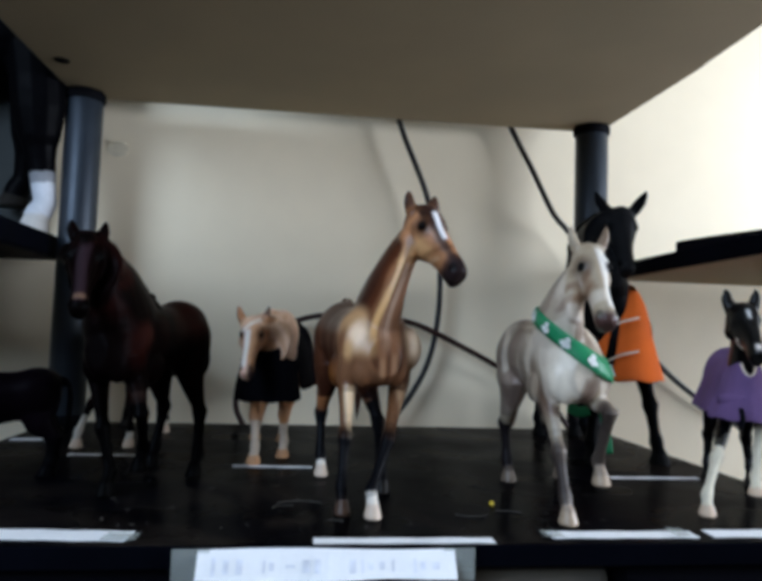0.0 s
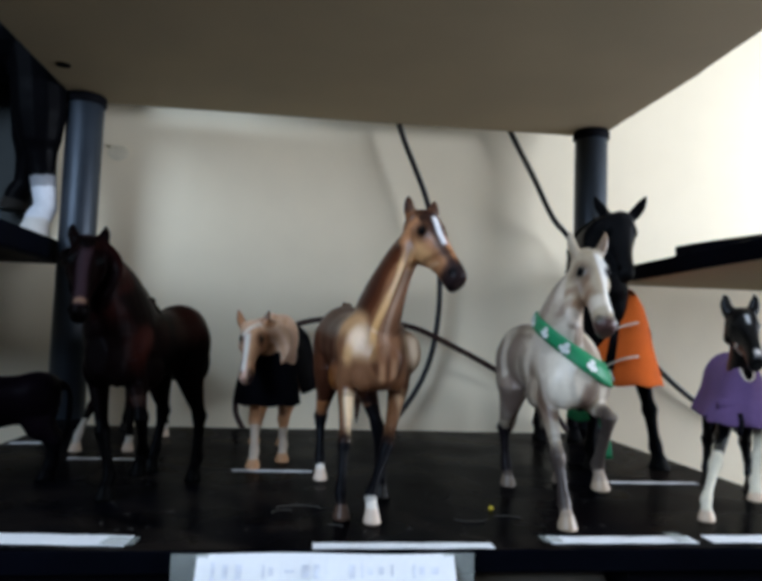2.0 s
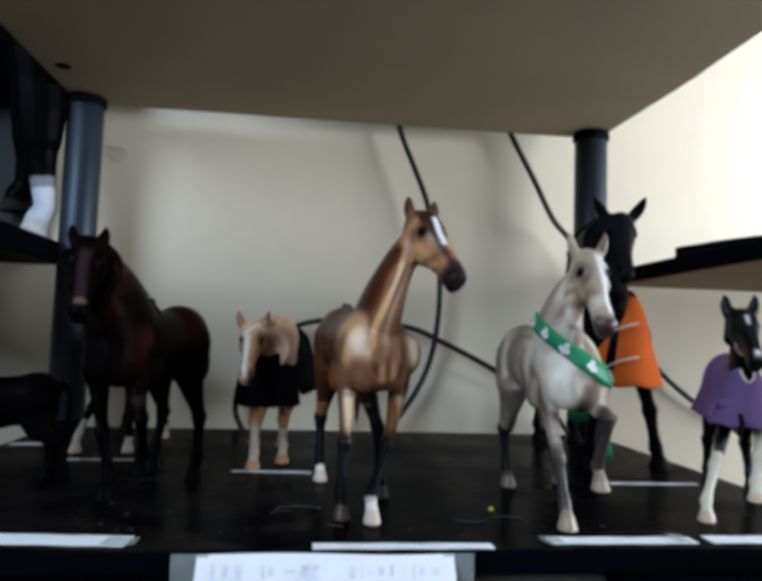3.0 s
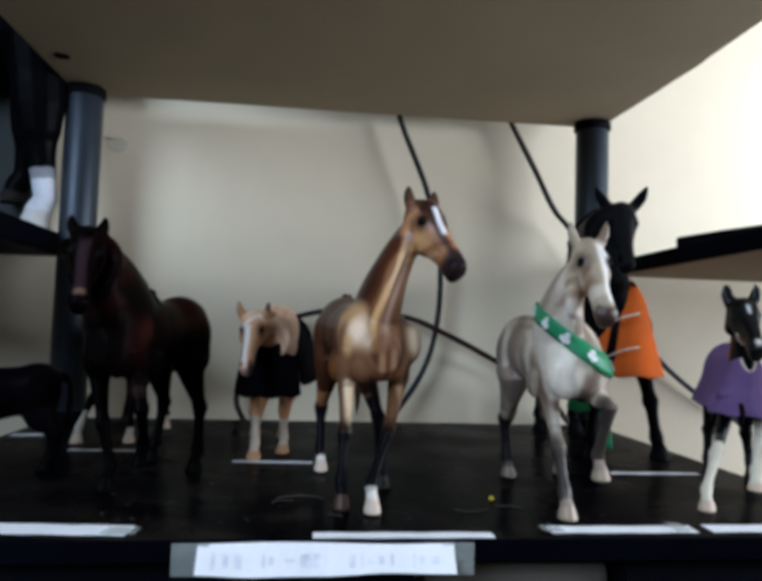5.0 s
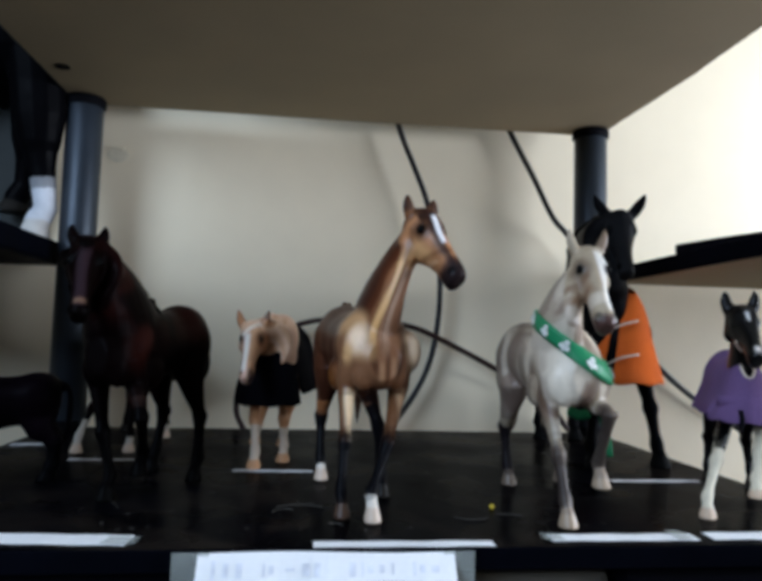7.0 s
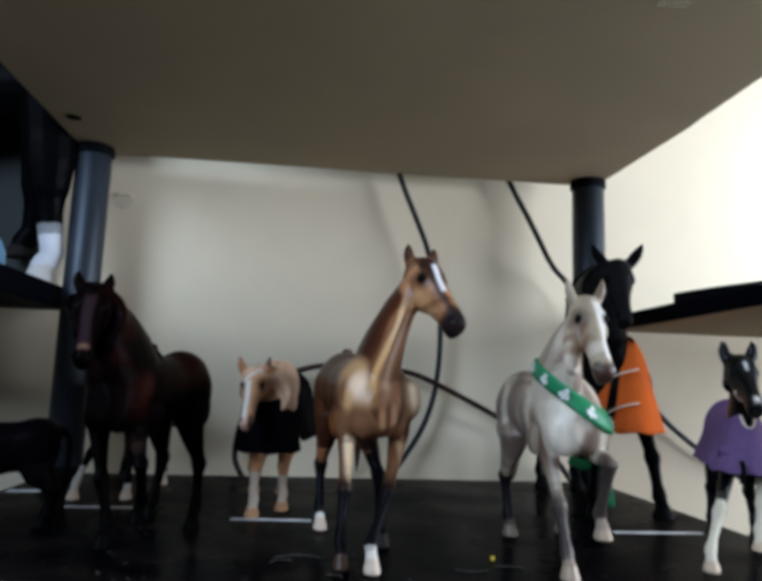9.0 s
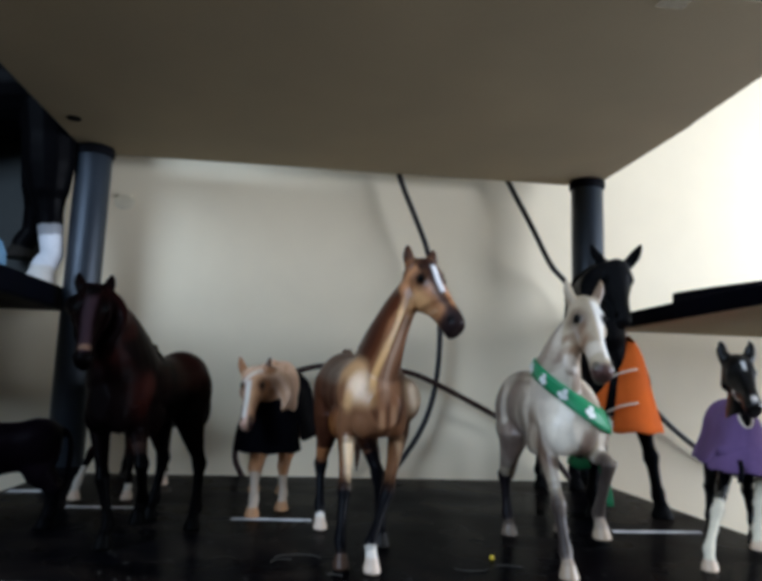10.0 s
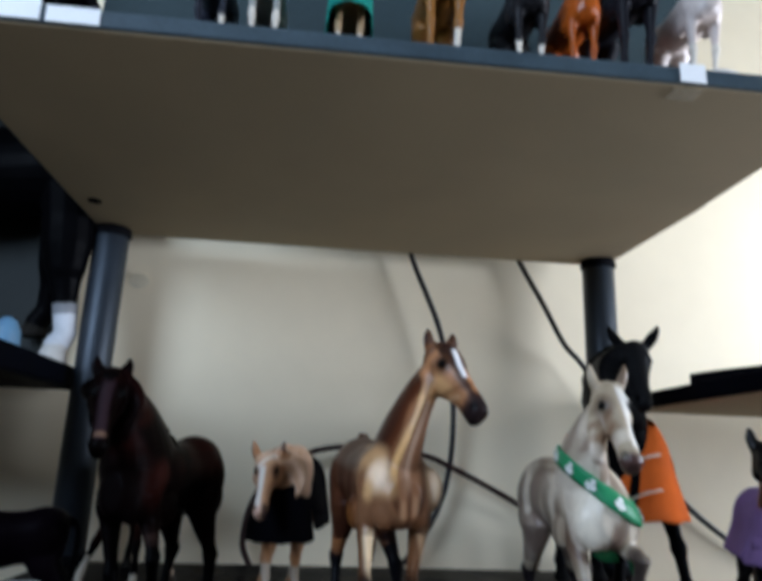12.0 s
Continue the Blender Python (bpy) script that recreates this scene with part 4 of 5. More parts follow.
def grey_marks_and_shade(v, put):
    trunk = (v["z"] > 0.40) * (v["part"] != "head") * (v["part"] != "ear")
    put(trunk * soft(v["streak"], 0.02, 0.22) * 0.85, (0.16, 0.122, 0.096))
    put(trunk * soft(-v["streak"], 0.08, 0.28) * 0.8, (0.62, 0.55, 0.46))
    put(trunk * soft(v["jit"], 0.05, 0.35) * 0.5, (0.20, 0.155, 0.125))
    put(v["nw"] * 0.8, (0.44, 0.37, 0.30))
    put(v["nw"] * soft(v["nst"], 0.0, 0.12) * 0.9, (0.25, 0.19, 0.15))
    put(v["nw"] * soft(-v["nst"], 0.08, 0.22) * 0.85, (0.62, 0.55, 0.46))
    put(v["nw"] * band(v["ns"], 0.15, 0.16) * 0.6, (0.36, 0.28, 0.22))
    # Shade in the elbow and chest grooves, and underneath, put into the coat.
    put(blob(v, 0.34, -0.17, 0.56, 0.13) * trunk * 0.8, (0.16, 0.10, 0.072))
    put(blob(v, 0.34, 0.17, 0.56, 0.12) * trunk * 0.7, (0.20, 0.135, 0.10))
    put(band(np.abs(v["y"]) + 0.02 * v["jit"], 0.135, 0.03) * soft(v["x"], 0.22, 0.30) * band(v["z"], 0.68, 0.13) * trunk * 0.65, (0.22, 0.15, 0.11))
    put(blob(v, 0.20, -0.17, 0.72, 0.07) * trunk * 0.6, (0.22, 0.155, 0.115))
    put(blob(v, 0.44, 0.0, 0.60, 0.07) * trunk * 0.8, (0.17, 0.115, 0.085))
    # Lit chest bulge and the dark rim below it are painted on.
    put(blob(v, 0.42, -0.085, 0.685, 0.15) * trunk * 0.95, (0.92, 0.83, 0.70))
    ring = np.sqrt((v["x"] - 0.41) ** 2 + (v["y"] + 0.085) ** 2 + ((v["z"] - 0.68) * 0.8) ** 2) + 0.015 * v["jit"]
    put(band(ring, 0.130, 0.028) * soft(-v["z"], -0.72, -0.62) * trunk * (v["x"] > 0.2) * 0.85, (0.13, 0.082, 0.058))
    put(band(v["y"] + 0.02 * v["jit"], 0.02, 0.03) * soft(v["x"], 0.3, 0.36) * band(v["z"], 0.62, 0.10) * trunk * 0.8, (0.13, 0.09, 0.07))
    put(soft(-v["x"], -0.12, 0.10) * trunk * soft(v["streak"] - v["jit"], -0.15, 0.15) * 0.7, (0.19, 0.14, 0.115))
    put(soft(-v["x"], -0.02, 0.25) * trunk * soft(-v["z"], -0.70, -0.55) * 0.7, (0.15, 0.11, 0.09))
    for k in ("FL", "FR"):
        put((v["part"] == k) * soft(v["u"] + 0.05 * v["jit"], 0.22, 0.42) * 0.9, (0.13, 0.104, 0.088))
        # One side of each foreleg is darkened as its shaded side.
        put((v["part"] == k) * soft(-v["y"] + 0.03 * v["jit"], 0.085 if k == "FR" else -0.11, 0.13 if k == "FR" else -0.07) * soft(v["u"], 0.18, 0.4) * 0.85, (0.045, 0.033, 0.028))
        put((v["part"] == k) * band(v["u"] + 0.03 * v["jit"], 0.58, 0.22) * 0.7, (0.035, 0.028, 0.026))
        put((v["part"] == k) * soft(v["u"] + 0.05 * v["jit"], 0.74, 0.84) * 0.8, (0.34, 0.27, 0.21))
    for k in ("HL", "HR"):
        put((v["part"] == k) * soft(v["u"] + 0.04 * v["jit"], 0.27, 0.38), (0.010, 0.008, 0.009))
        put((v["part"] == k) * soft(v["u"], 0.74, 0.86) * 0.6, (0.10, 0.075, 0.06))


def grey_face(v, put, head):
    put(head * soft(v["hw"] + 0.05 * v["jit"], -0.03, 0.04) * 0.85, (0.42, 0.34, 0.25))
    put(head * soft(v["hw"], 0.05, 0.1) * soft(v["jit"] + v["streak"], 0.05, 0.25) * 0.7, (0.30, 0.20, 0.14))
    put(head * soft(-v["eye"], -0.17, -0.08) * 0.7, (0.12, 0.075, 0.05))
    put(head * band(v["hu"] + 0.5 * v["hn"], 0.44, 0.05) * soft(v["hw"], 0.04, 0.09) * 0.6, (0.17, 0.10, 0.065))
    put(head * soft(v["hu"] - 0.5 * v["hn"], 0.80, 0.90), (0.075, 0.042, 0.036))
    put(head * band(v["hu"] + 0.3 * v["hn"], 0.56, 0.045) * soft(v["hw"], 0.03, 0.08) * 0.45, (0.22, 0.12, 0.07))
    put(head * soft(v["hu"], 0.60, 0.66) * soft(-v["hu"], -0.80, -0.74) * 0.6, (0.74, 0.66, 0.56))
    put(head * band(v["hu"] + 0.6 * v["hw"], 0.62, 0.05) * soft(v["hw"], 0.0, 0.06) * 0.5, (0.24, 0.15, 0.10))
    put((v["part"] == "ear") * soft(-v["hw"], 0.02, 0.06) * 0.85, (0.16, 0.10, 0.065))
    put(np.isin(v["part"], ["HL", "HR"]) * soft(v["u"], 0.80, 0.90) * 0.75, (0.07, 0.055, 0.045))


grey = Horse((0.120, 0.085), TOP, 2, 0.135, (0.1305, 0.040, 1.179), (0.1265, -0.002, 1.1265),
             feet=[(0.1420, 0.040, 0.019), (0.1085, 0.015, 0), (0.156, 0.147, 0), (0.1075, 0.135, 0)], knees={"FL": (0.1355, 0.012, 1.0730)}, neck=1.00, mane=0.7, splay=0.42, arch=0.10, earw=0.80, ears=0.95, snout=1.08, chest=1.11, jowl=1.30, topneck=1.62, sway=-0.13)
for y in (-0.085, 0.095):
    q = Matrix.Translation(grey.at(0.385, y, 0.675)) @ Matrix.Diagonal((0.080 * grey.s, 0.075 * grey.s, 0.115 * grey.s, 1))
    bmesh.ops.create_icosphere(grey.bm, subdivisions=3, radius=1.0, matrix=q)
grey_ob = grey.finish("model_horse", coat((0.40, 0.335, 0.255), mane=(0.36, 0.29, 0.23), pale=(0.58, 0.52, 0.43), rump=(0.30, 0.25, 0.20), blaze=(0.060, 0.1, 0.84, (0.74, 0.71, 0.66), -0.085), hoof=(0.40, 0.31, 0.23), leg_from=0.40, extra=grey_marks_and_shade, last=grey_face),
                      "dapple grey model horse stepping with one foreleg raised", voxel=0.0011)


def pal_face(v, put, head):
    put(head * soft(v["jit"], 0.05, 0.3) * 0.5, (0.42, 0.22, 0.12))
    put(head * soft(-v["eye"], -0.15, -0.07) * 0.8, (0.18, 0.075, 0.045))
    put(head * soft(v["hu"], 0.80, 0.92) * soft(-v["hw"], 0.0, 0.05) * 0.9, (0.03, 0.022, 0.035))
    put(head * soft(-v["hu"], -0.24, -0.12) * soft(v["hn"], -0.02, 0.06) * 0.8, (0.74, 0.52, 0.37))
    put(head * band(v["hu"] - 0.9 * v["hw"], 0.17, 0.07) * soft(v["hn"], 0.0, 0.07) * 0.9, (0.86, 0.76, 0.66))
    put(head * soft(v["hu"], 0.72, 0.84) * soft(v["hw"], -0.04, 0.02) * 0.7, (0.74, 0.52, 0.44))
    put((v["part"] == "ear") * soft(v["u"], 0.2, 0.4) * 0.6, (0.30, 0.15, 0.085))
    put((v["part"] == "ear") * soft(v["u"], 0.3, 0.5) * soft(-v["hw"], 0.02, 0.06) * 0.85, (0.05, 0.025, 0.02))
    put(np.isin(v["part"], ["neck", "mane"]) * (1 - head), (0.68, 0.47, 0.34))
    put(v["nw"] * (1 - head) * soft(v["nst"], 0.05, 0.2) * 0.6, (0.50, 0.29, 0.18))
    put(head * soft(v["hw"], 0.04, 0.10) * soft(-v["hn"], -0.05, 0.02) * 0.7, (0.66, 0.46, 0.33))


pal = Horse((-0.088, 0.262), TOP, -9, 0.125, (-0.1075, 0.192, 1.1245), (-0.1095, 0.156, 1.0785),
            feet=[(-0.079, 0.225, 0), (-0.103, 0.194, 0), (-0.083, 0.315, 0), (-0.112, 0.325, 0)], neck=1.38, leg=1.15, barrel=1.05, crest=0.15, sway=0.12, splay=0.50, head=1.12, ears=1.15, earw=1.0, topneck=1.10, snout=1.02, earf=0.10, jowl=1.15)
for c, r in (((-0.0835, 0.216, 1.1135), (0.0155, 0.017, 0.0235)), ((-0.0825, 0.214, 1.0985), (0.0135, 0.014, 0.0160)), ((-0.0935, 0.212, 1.1205), (0.0130, 0.016, 0.0170)), ((-0.0900, 0.210, 1.1010), (0.0130, 0.013, 0.0170)), ((-0.0860, 0.2115, 1.0930), (0.0125, 0.012, 0.0135))):
    bmesh.ops.create_icosphere(pal.bm, subdivisions=3, radius=1.0, matrix=Matrix.Translation(c) @ Matrix.Diagonal((*r, 1)))
    pal.mark("mane", 0.5, Vector(c), r[0])
pal.finish("model_horse", coat((0.52, 0.27, 0.15), mane=(0.70, 0.49, 0.36), neckc=(0.66, 0.45, 0.32), mottle=(0.40, 0.21, 0.115), face=(0.62, 0.37, 0.235), socks={"FL": 0.50, "FR": 0.45, "HL": 0.62, "HR": 0.62}, blaze=(0.042, 0.28, 0.90, (0.84, 0.77, 0.70), 0.045), sock=(0.56, 0.47, 0.38), white_hoof=(0.50, 0.29, 0.17), last=pal_face),
                    "palomino model pony with lowered head in a black blanket", voxel=0.0013)


def brown_marks_and_sheen(v, put):
    # Sheen on back, shoulder and foreleg and shade on chest put into colour.
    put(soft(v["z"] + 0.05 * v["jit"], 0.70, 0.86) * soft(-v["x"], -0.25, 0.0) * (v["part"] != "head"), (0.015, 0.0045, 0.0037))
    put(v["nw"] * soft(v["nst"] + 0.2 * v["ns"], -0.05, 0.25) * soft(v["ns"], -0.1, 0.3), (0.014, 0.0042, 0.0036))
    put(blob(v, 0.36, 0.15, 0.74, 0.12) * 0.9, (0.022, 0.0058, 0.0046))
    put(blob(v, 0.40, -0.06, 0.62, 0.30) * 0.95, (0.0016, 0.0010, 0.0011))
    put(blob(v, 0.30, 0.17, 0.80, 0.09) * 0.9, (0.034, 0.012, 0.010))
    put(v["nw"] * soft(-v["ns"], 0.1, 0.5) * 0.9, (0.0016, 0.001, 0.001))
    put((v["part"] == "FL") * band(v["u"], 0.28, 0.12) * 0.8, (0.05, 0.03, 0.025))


def brown_face(v, put, head):
    # Grey-lilac sheen down the face, painted into the coat.
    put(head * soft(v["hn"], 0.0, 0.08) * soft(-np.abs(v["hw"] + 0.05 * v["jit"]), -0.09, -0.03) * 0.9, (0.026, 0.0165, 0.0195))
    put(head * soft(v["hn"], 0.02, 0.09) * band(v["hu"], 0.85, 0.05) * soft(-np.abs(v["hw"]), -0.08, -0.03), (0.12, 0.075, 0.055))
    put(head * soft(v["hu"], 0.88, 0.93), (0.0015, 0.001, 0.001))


brown = Horse((-0.181, 0.135), TOP, -17, 0.142, (-0.215, 0.080, 1.176), (-0.206, 0.042, 1.124),
              feet=[(-0.178, 0.105, 0.012), (-0.194, 0.082, 0), (-0.145, 0.143, 0), (-0.186, 0.180, 0)], knees={"FL": (-0.172, 0.078, 1.058)}, neck=1.32, mane=1.8, sway=-0.07, splay=0.34, head=1.06, arch=0.10, crest=0.22, topneck=1.32, tail=0.0, ears=0.80, earw=1.0, jowl=1.1, hair=(1, 0.24))
brown.finish("model_horse", coat((0.0024, 0.0010, 0.0010), legs=(0.0008, 0.0007, 0.0008), mane=(0.0015, 0.0010, 0.0010), hoof=(0.002, 0.002, 0.002), leg_from=0.22, extra=brown_marks_and_sheen, last=brown_face),
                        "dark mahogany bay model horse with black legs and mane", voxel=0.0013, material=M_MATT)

blackh = Horse((0.2525, 0.292), TOP, 1, 0.172, (0.237, 0.205, 1.241), (0.226, 0.168, 1.180),
               feet=[(0.282, 0.212, 0), (0.214, 0.209, 0), (0.270, 0.385, 0), (0.226, 0.385, 0)], neck=1.25, leg=1.18, mane=2.2, ears=1.3, earw=1.2, splay=0.9, arch=0.04, crest=0.30, head=1.22, sway=-0.25, topneck=1.8, chest=1.3)
# The paler face colour carries the grey sheen of the head.
blackh.finish("model_horse", coat((0.0030, 0.0030, 0.0034), mane=(0.0015, 0.0015, 0.0015), face=(0.011, 0.011, 0.0115), hoof=(0.006, 0.006, 0.006)), "black model horse wearing an orange blanket", material=M_MATT)

pinto = Horse((0.279, 0.094), TOP, -26, 0.112, (0.2485, 0.045, 1.142), (0.2370, 0.010, 1.108),
              feet=[(0.258, 0.042, 0.012), (0.217, 0.036, 0), (0.318, 0.13, 0), (0.292, 0.15, 0)], neck=0.85, ears=1.15, earw=1.3, mane=0.8, splay=0.22, head=1.32, barrel=0.84, leg=1.14, muscle=False, jowl=1.15)
pinto.finish("model_horse", coat(BLACK, socks={"FL": 0.14, "FR": 0.28}, blaze=(0.022, 0.24, 0.38, (0.75, 0.74, 0.73)), snip=(0.04, 0.84, 0.93, (0.72, 0.66, 0.62)), sock=(0.74, 0.68, 0.55), white_hoof=(0.66, 0.52, 0.40)), "black and white pinto model foal in a purple blanket", material=M_SHINY)

dark = Horse((-0.250, 0.345), TOP, 0, 0.125, (-0.215, 0.268, 1.140), (-0.226, 0.240, 1.097),
             feet=[(-0.229, 0.271, 0), (-0.276, 0.266, 0), (-0.215, 0.365, 0), (-0.27, 0.41, 0)], neck=0.95, ears=0.3)
bmesh.ops.create_icosphere(dark.bm, subdivisions=3, radius=1.0, matrix=Matrix.Translation((-0.2161, 0.268, 1.1455)) @ Matrix.Diagonal((0.0065, 0.007, 0.0052, 1)))
dark.mark("mane", 0.5, Vector((-0.2161, 0.268, 1.1455)), 0.006)
dark.finish("model_horse", coat((0.012, 0.004, 0.003), legs=DARK, mane=DARK, socks={"FL": 0.72, "FR": 0.55, "HL": 0.72}, sock=(0.5, 0.46, 0.40)), "dark bay model horse with white socks behind another", material=M_MATT)

foal = Horse((-0.292, 0.140), TOP, -75, 0.084, (-0.342, 0.115, 1.090), (-0.36, 0.105, 1.066), neck=1.1, tail=0.6, barrel=1.5, leg=1.7)
foal.finish("model_horse", coat((0.0028, 0.0017, 0.0028), hoof=BLACK, legs=BLACK, mane=BLACK), "small dark model foal", material=M_MATT)

draft = Horse((-0.500, 0.405), 1.223, -86, 0.315, (-0.70, 0.37, 1.58), (-0.76, 0.36, 1.52),
              feet=[None, None, (-0.384, 0.408, 0), (-0.427, 0.450, 0.036)], knees={"HL": (-0.3836, 0.405, 1.325), "HR": (-0.412, 0.445, 1.335)}, straight=True, leg=1.42, tail=0.0, muscle=False, hoofs=0.75)
draft.finish("model_horse", coat(BLACK, legs=BLACK, mane=BLACK, socks={"HL": 0.56}, sock=(0.55, 0.56, 0.58), white_hoof=(0.5, 0.48, 0.45)), "large black model draft horse with a white sock", material=M_MATT)

# small horses along the edge of the upper board
UP = UNDER + 0.0145
small = [(-0.168, (0.02, 0.022, 0.03), {"FL": 0.45}, "dark model horse with one white leg", 0.090),
         (-0.128, (0.30, 0.30, 0.28), {"FL": 0.3, "FR": 0.3}, "pale grey model horse with white legs", 0.090),
         (-0.062, (0.45, 0.32, 0.2), {"FL": 0.5, "FR": 0.5}, "tan model horse in a teal blanket", 0.085),
         (0.011, (0.26, 0.12, 0.045), {"FL": 0.5}, "bay model horse with a white sock", 0.110),
         (0.078, (0.018, 0.018, 0.02), {"FR": 0.45, "FL": 0.5}, "black pinto model horse with white legs", 0.095),
         (0.122, (0.36, 0.095, 0.035), {}, "bright chestnut model horse", 0.088),
         (0.160, (0.012, 0.012, 0.015), {}, "plain black model horse on the edge", 0.115),
         (0.222, (0.62, 0.54, 0.50), {"FL": 0.3, "FR": 0.3}, "white model horse on a white base", 0.095)]
ups = []
for i, (x, base, socks, label, s) in enumerate(small):
    g = UP + (0.006 if i == 7 else 0.0)
    hh = Horse((x, 0.055), g, random.uniform(-6, 6), s, (x, 0.015, g + 1.35 * s), (x + 0.004, -0.002, g + 1.05 * s))
    hh.finish("model_horse", coat(base, mane=tuple(0.5 * v for v in base), socks=socks, **({"white_hoof": (0.34, 0.13, 0.11), "legs": (0.60, 0.40, 0.36)} if i == 7 else {})), label, voxel=0.0018)
    ups.append(hh)
blanket("horse_blanket", ups[2], M_TEAL, "teal green felt horse blanket", low=0.35, chest=0.40)
bm = bmesh.new()
tube(bm, [(0.222, 0.05, UP), (0.222, 0.05, UP + 0.003), (0.222, 0.05, UP + 0.006)], [(0.048, 0.034), (0.048, 0.034), (0.045, 0.031)], ref=(0, 1, 0), seg=28)
tagged(part("display_base", bm, M_BASE), "white oval base under a model horse", "base")

# ---- blankets ----
orange = blanket("horse_blanket", blackh, M_ORANGE, "bright orange felt blanket with pale straps", low=0.49, chest=0.46, neckline=1.02, dip=0.05, puff=1.20, flare=0.055, gap=(17, 19), taper=0.38)
for za, zb in ((0.80, 0.785), (0.62, 0.60)):
    bm = bmesh.new()
    pts = [blackh.at(0.515, -0.175, za - 0.05), blackh.at(0.572, -0.115, za - 0.01), blackh.at(0.578, -0.02, zb + 0.03)]
    tube(bm, curve_pts([p - orange.location for p in pts], 10), [(0.0010, 0.0006)] * 10, seg=8)
    part("strap", bm, M_STRAP, orange, "pale elastic strap", smooth=True)
purple = blanket("horse_blanket", pinto, M_PURPLE, "purple fleece blanket on the foal", x0=-0.30, low=0.585, chest=0.565, neckline=1.04, puff=1.12, flare=0.08, dip=0.19, band=(0.66, 0.73), taper=0.34, trim=M_STRAP)
blanket("horse_blanket", pal, M_NAVY, "black felt blanket on the pony", low=0.50, chest=0.43, neckline=0.90, puff=1.20, flare=0.05)

bm = bmesh.new()
tube(bm, curve_pts([Vector(p) - purple.location for p in ((0.2380, 0.0300, 1.0740), (0.2378, 0.0280, 1.0670), (0.2372, 0.0295, 1.0590))], 8), [(0.0021, 0.0008)] * 8, ref=(1, 0, 0), seg=8)
part("strap", bm, M_NAVY, purple, "short black strap at the chest", smooth=True)

hal = thing("halter", pinto.poll, "pale strap halter on the pinto foal", "halter")
for u, drop in ((0.50, -0.02),):
    c = pinto.poll + pinto.d * (u * pinto.hl) + pinto.n * ((drop - 0.03) * pinto.hl)
    dep, wid = [k * pinto.hl * 1.3 + 0.0006 for k in lerp(HEAD, u)[1:]]
    wid = wid * 0.84
    ring = [c + pinto.n * (dep * math.cos(q)) + pinto.w * (wid * math.sin(q) * (1.0 - 0.15 * max(0, -math.cos(q)))) - hal.location for q in [math.pi * (0.55 + 0.9 * k / 16) for k in range(17)]]
    bm = bmesh.new()
    tube(bm, ring, [(0.0006, 0.0012)] * 17, ref=pinto.n, seg=8)
    part("strap", bm, M_STRAP, hal, smooth=True)

# ---- green sash round the neck of the grey ----
import mathutils.bvhtree
deps = bpy.context.evaluated_depsgraph_get()
tree = mathutils.bvhtree.BVHTree.FromObject(grey_ob, deps)
sash = thing("sash", (0.12, 0.05, 1.1), "green ribbon sash with white shamrocks on the grey", "sash")
ctr = grey.at(0.28, 0.0, 0.868)
nrm = Vector((0.50, -0.30, 0.81)).normalized()
e1 = (Vector((1, 0, 0)) - nrm.x * nrm).normalized()
e2 = nrm.cross(e1)
rows, N = [], 48
for k in range(N):
    q = 2 * math.pi * k / N
    out = e1 * math.cos(q) + e2 * math.sin(q)
    row = []
    for j in range(4):
        c = ctr + nrm * (0.0050 * (j / 1.5 - 1))
        hit = tree.ray_cast(c + out * 0.12, -out)
        row.append((hit[0] if hit[0] else c + out * 0.03) + out * 0.0018)
    rows.append(row)
sm = [[(rows[(k - 1) % N][j] + rows[k][j] * 2 + rows[(k + 1) % N][j]) / 4 + (rows[k][j] - ctr).normalized() * 0.0006 for j in range(4)] for k in range(N)]
bm = bmesh.new()
vs = [[bm.verts.new(p - sash.location) for p in row] for row in sm]
for k in range(N):
    for j in range(3):
        bm.faces.new((vs[k][j], vs[k][j + 1], vs[(k + 1) % N][j + 1], vs[(k + 1) % N][j]))
rb = part("ribbon", bm, M_GREEN, sash, smooth=True)
md = rb.modifiers.new("thick", "SOLIDIFY")
md.thickness, md.offset = 0.0007, 0.0

tail_pts = [(0.164, 0.085, 1.072), (0.167, 0.092, 1.064), (0.170, 0.094, 1.054), (0.173, 0.093, 1.044), (0.174, 0.092, 1.031)]
bm = bmesh.new()
tube(bm, curve_pts([Vector(p) - sash.location for p in tail_pts], 14), [(0.003, 0.0005)] * 14, ref=(1, 0.15, 0), seg=8)
part("ribbon_tail", bm, M_GREEN, sash, "loose hanging end of the ribbon", smooth=True)

bm = bmesh.new()
tube(bm, curve_pts([Vector(p) - sash.location for p in ((0.1500, 0.115, 1.0640), (0.1560, 0.118, 1.0610), (0.1620, 0.120, 1.0590), (0.1690, 0.118, 1.0610))], 12), [(0.0042, 0.0006)] * 12, ref=(0.2, 0.1, 1), seg=8)
part("ribbon_loop", bm, M_GREEN, sash, "loose fold of the ribbon under the belly", smooth=True)

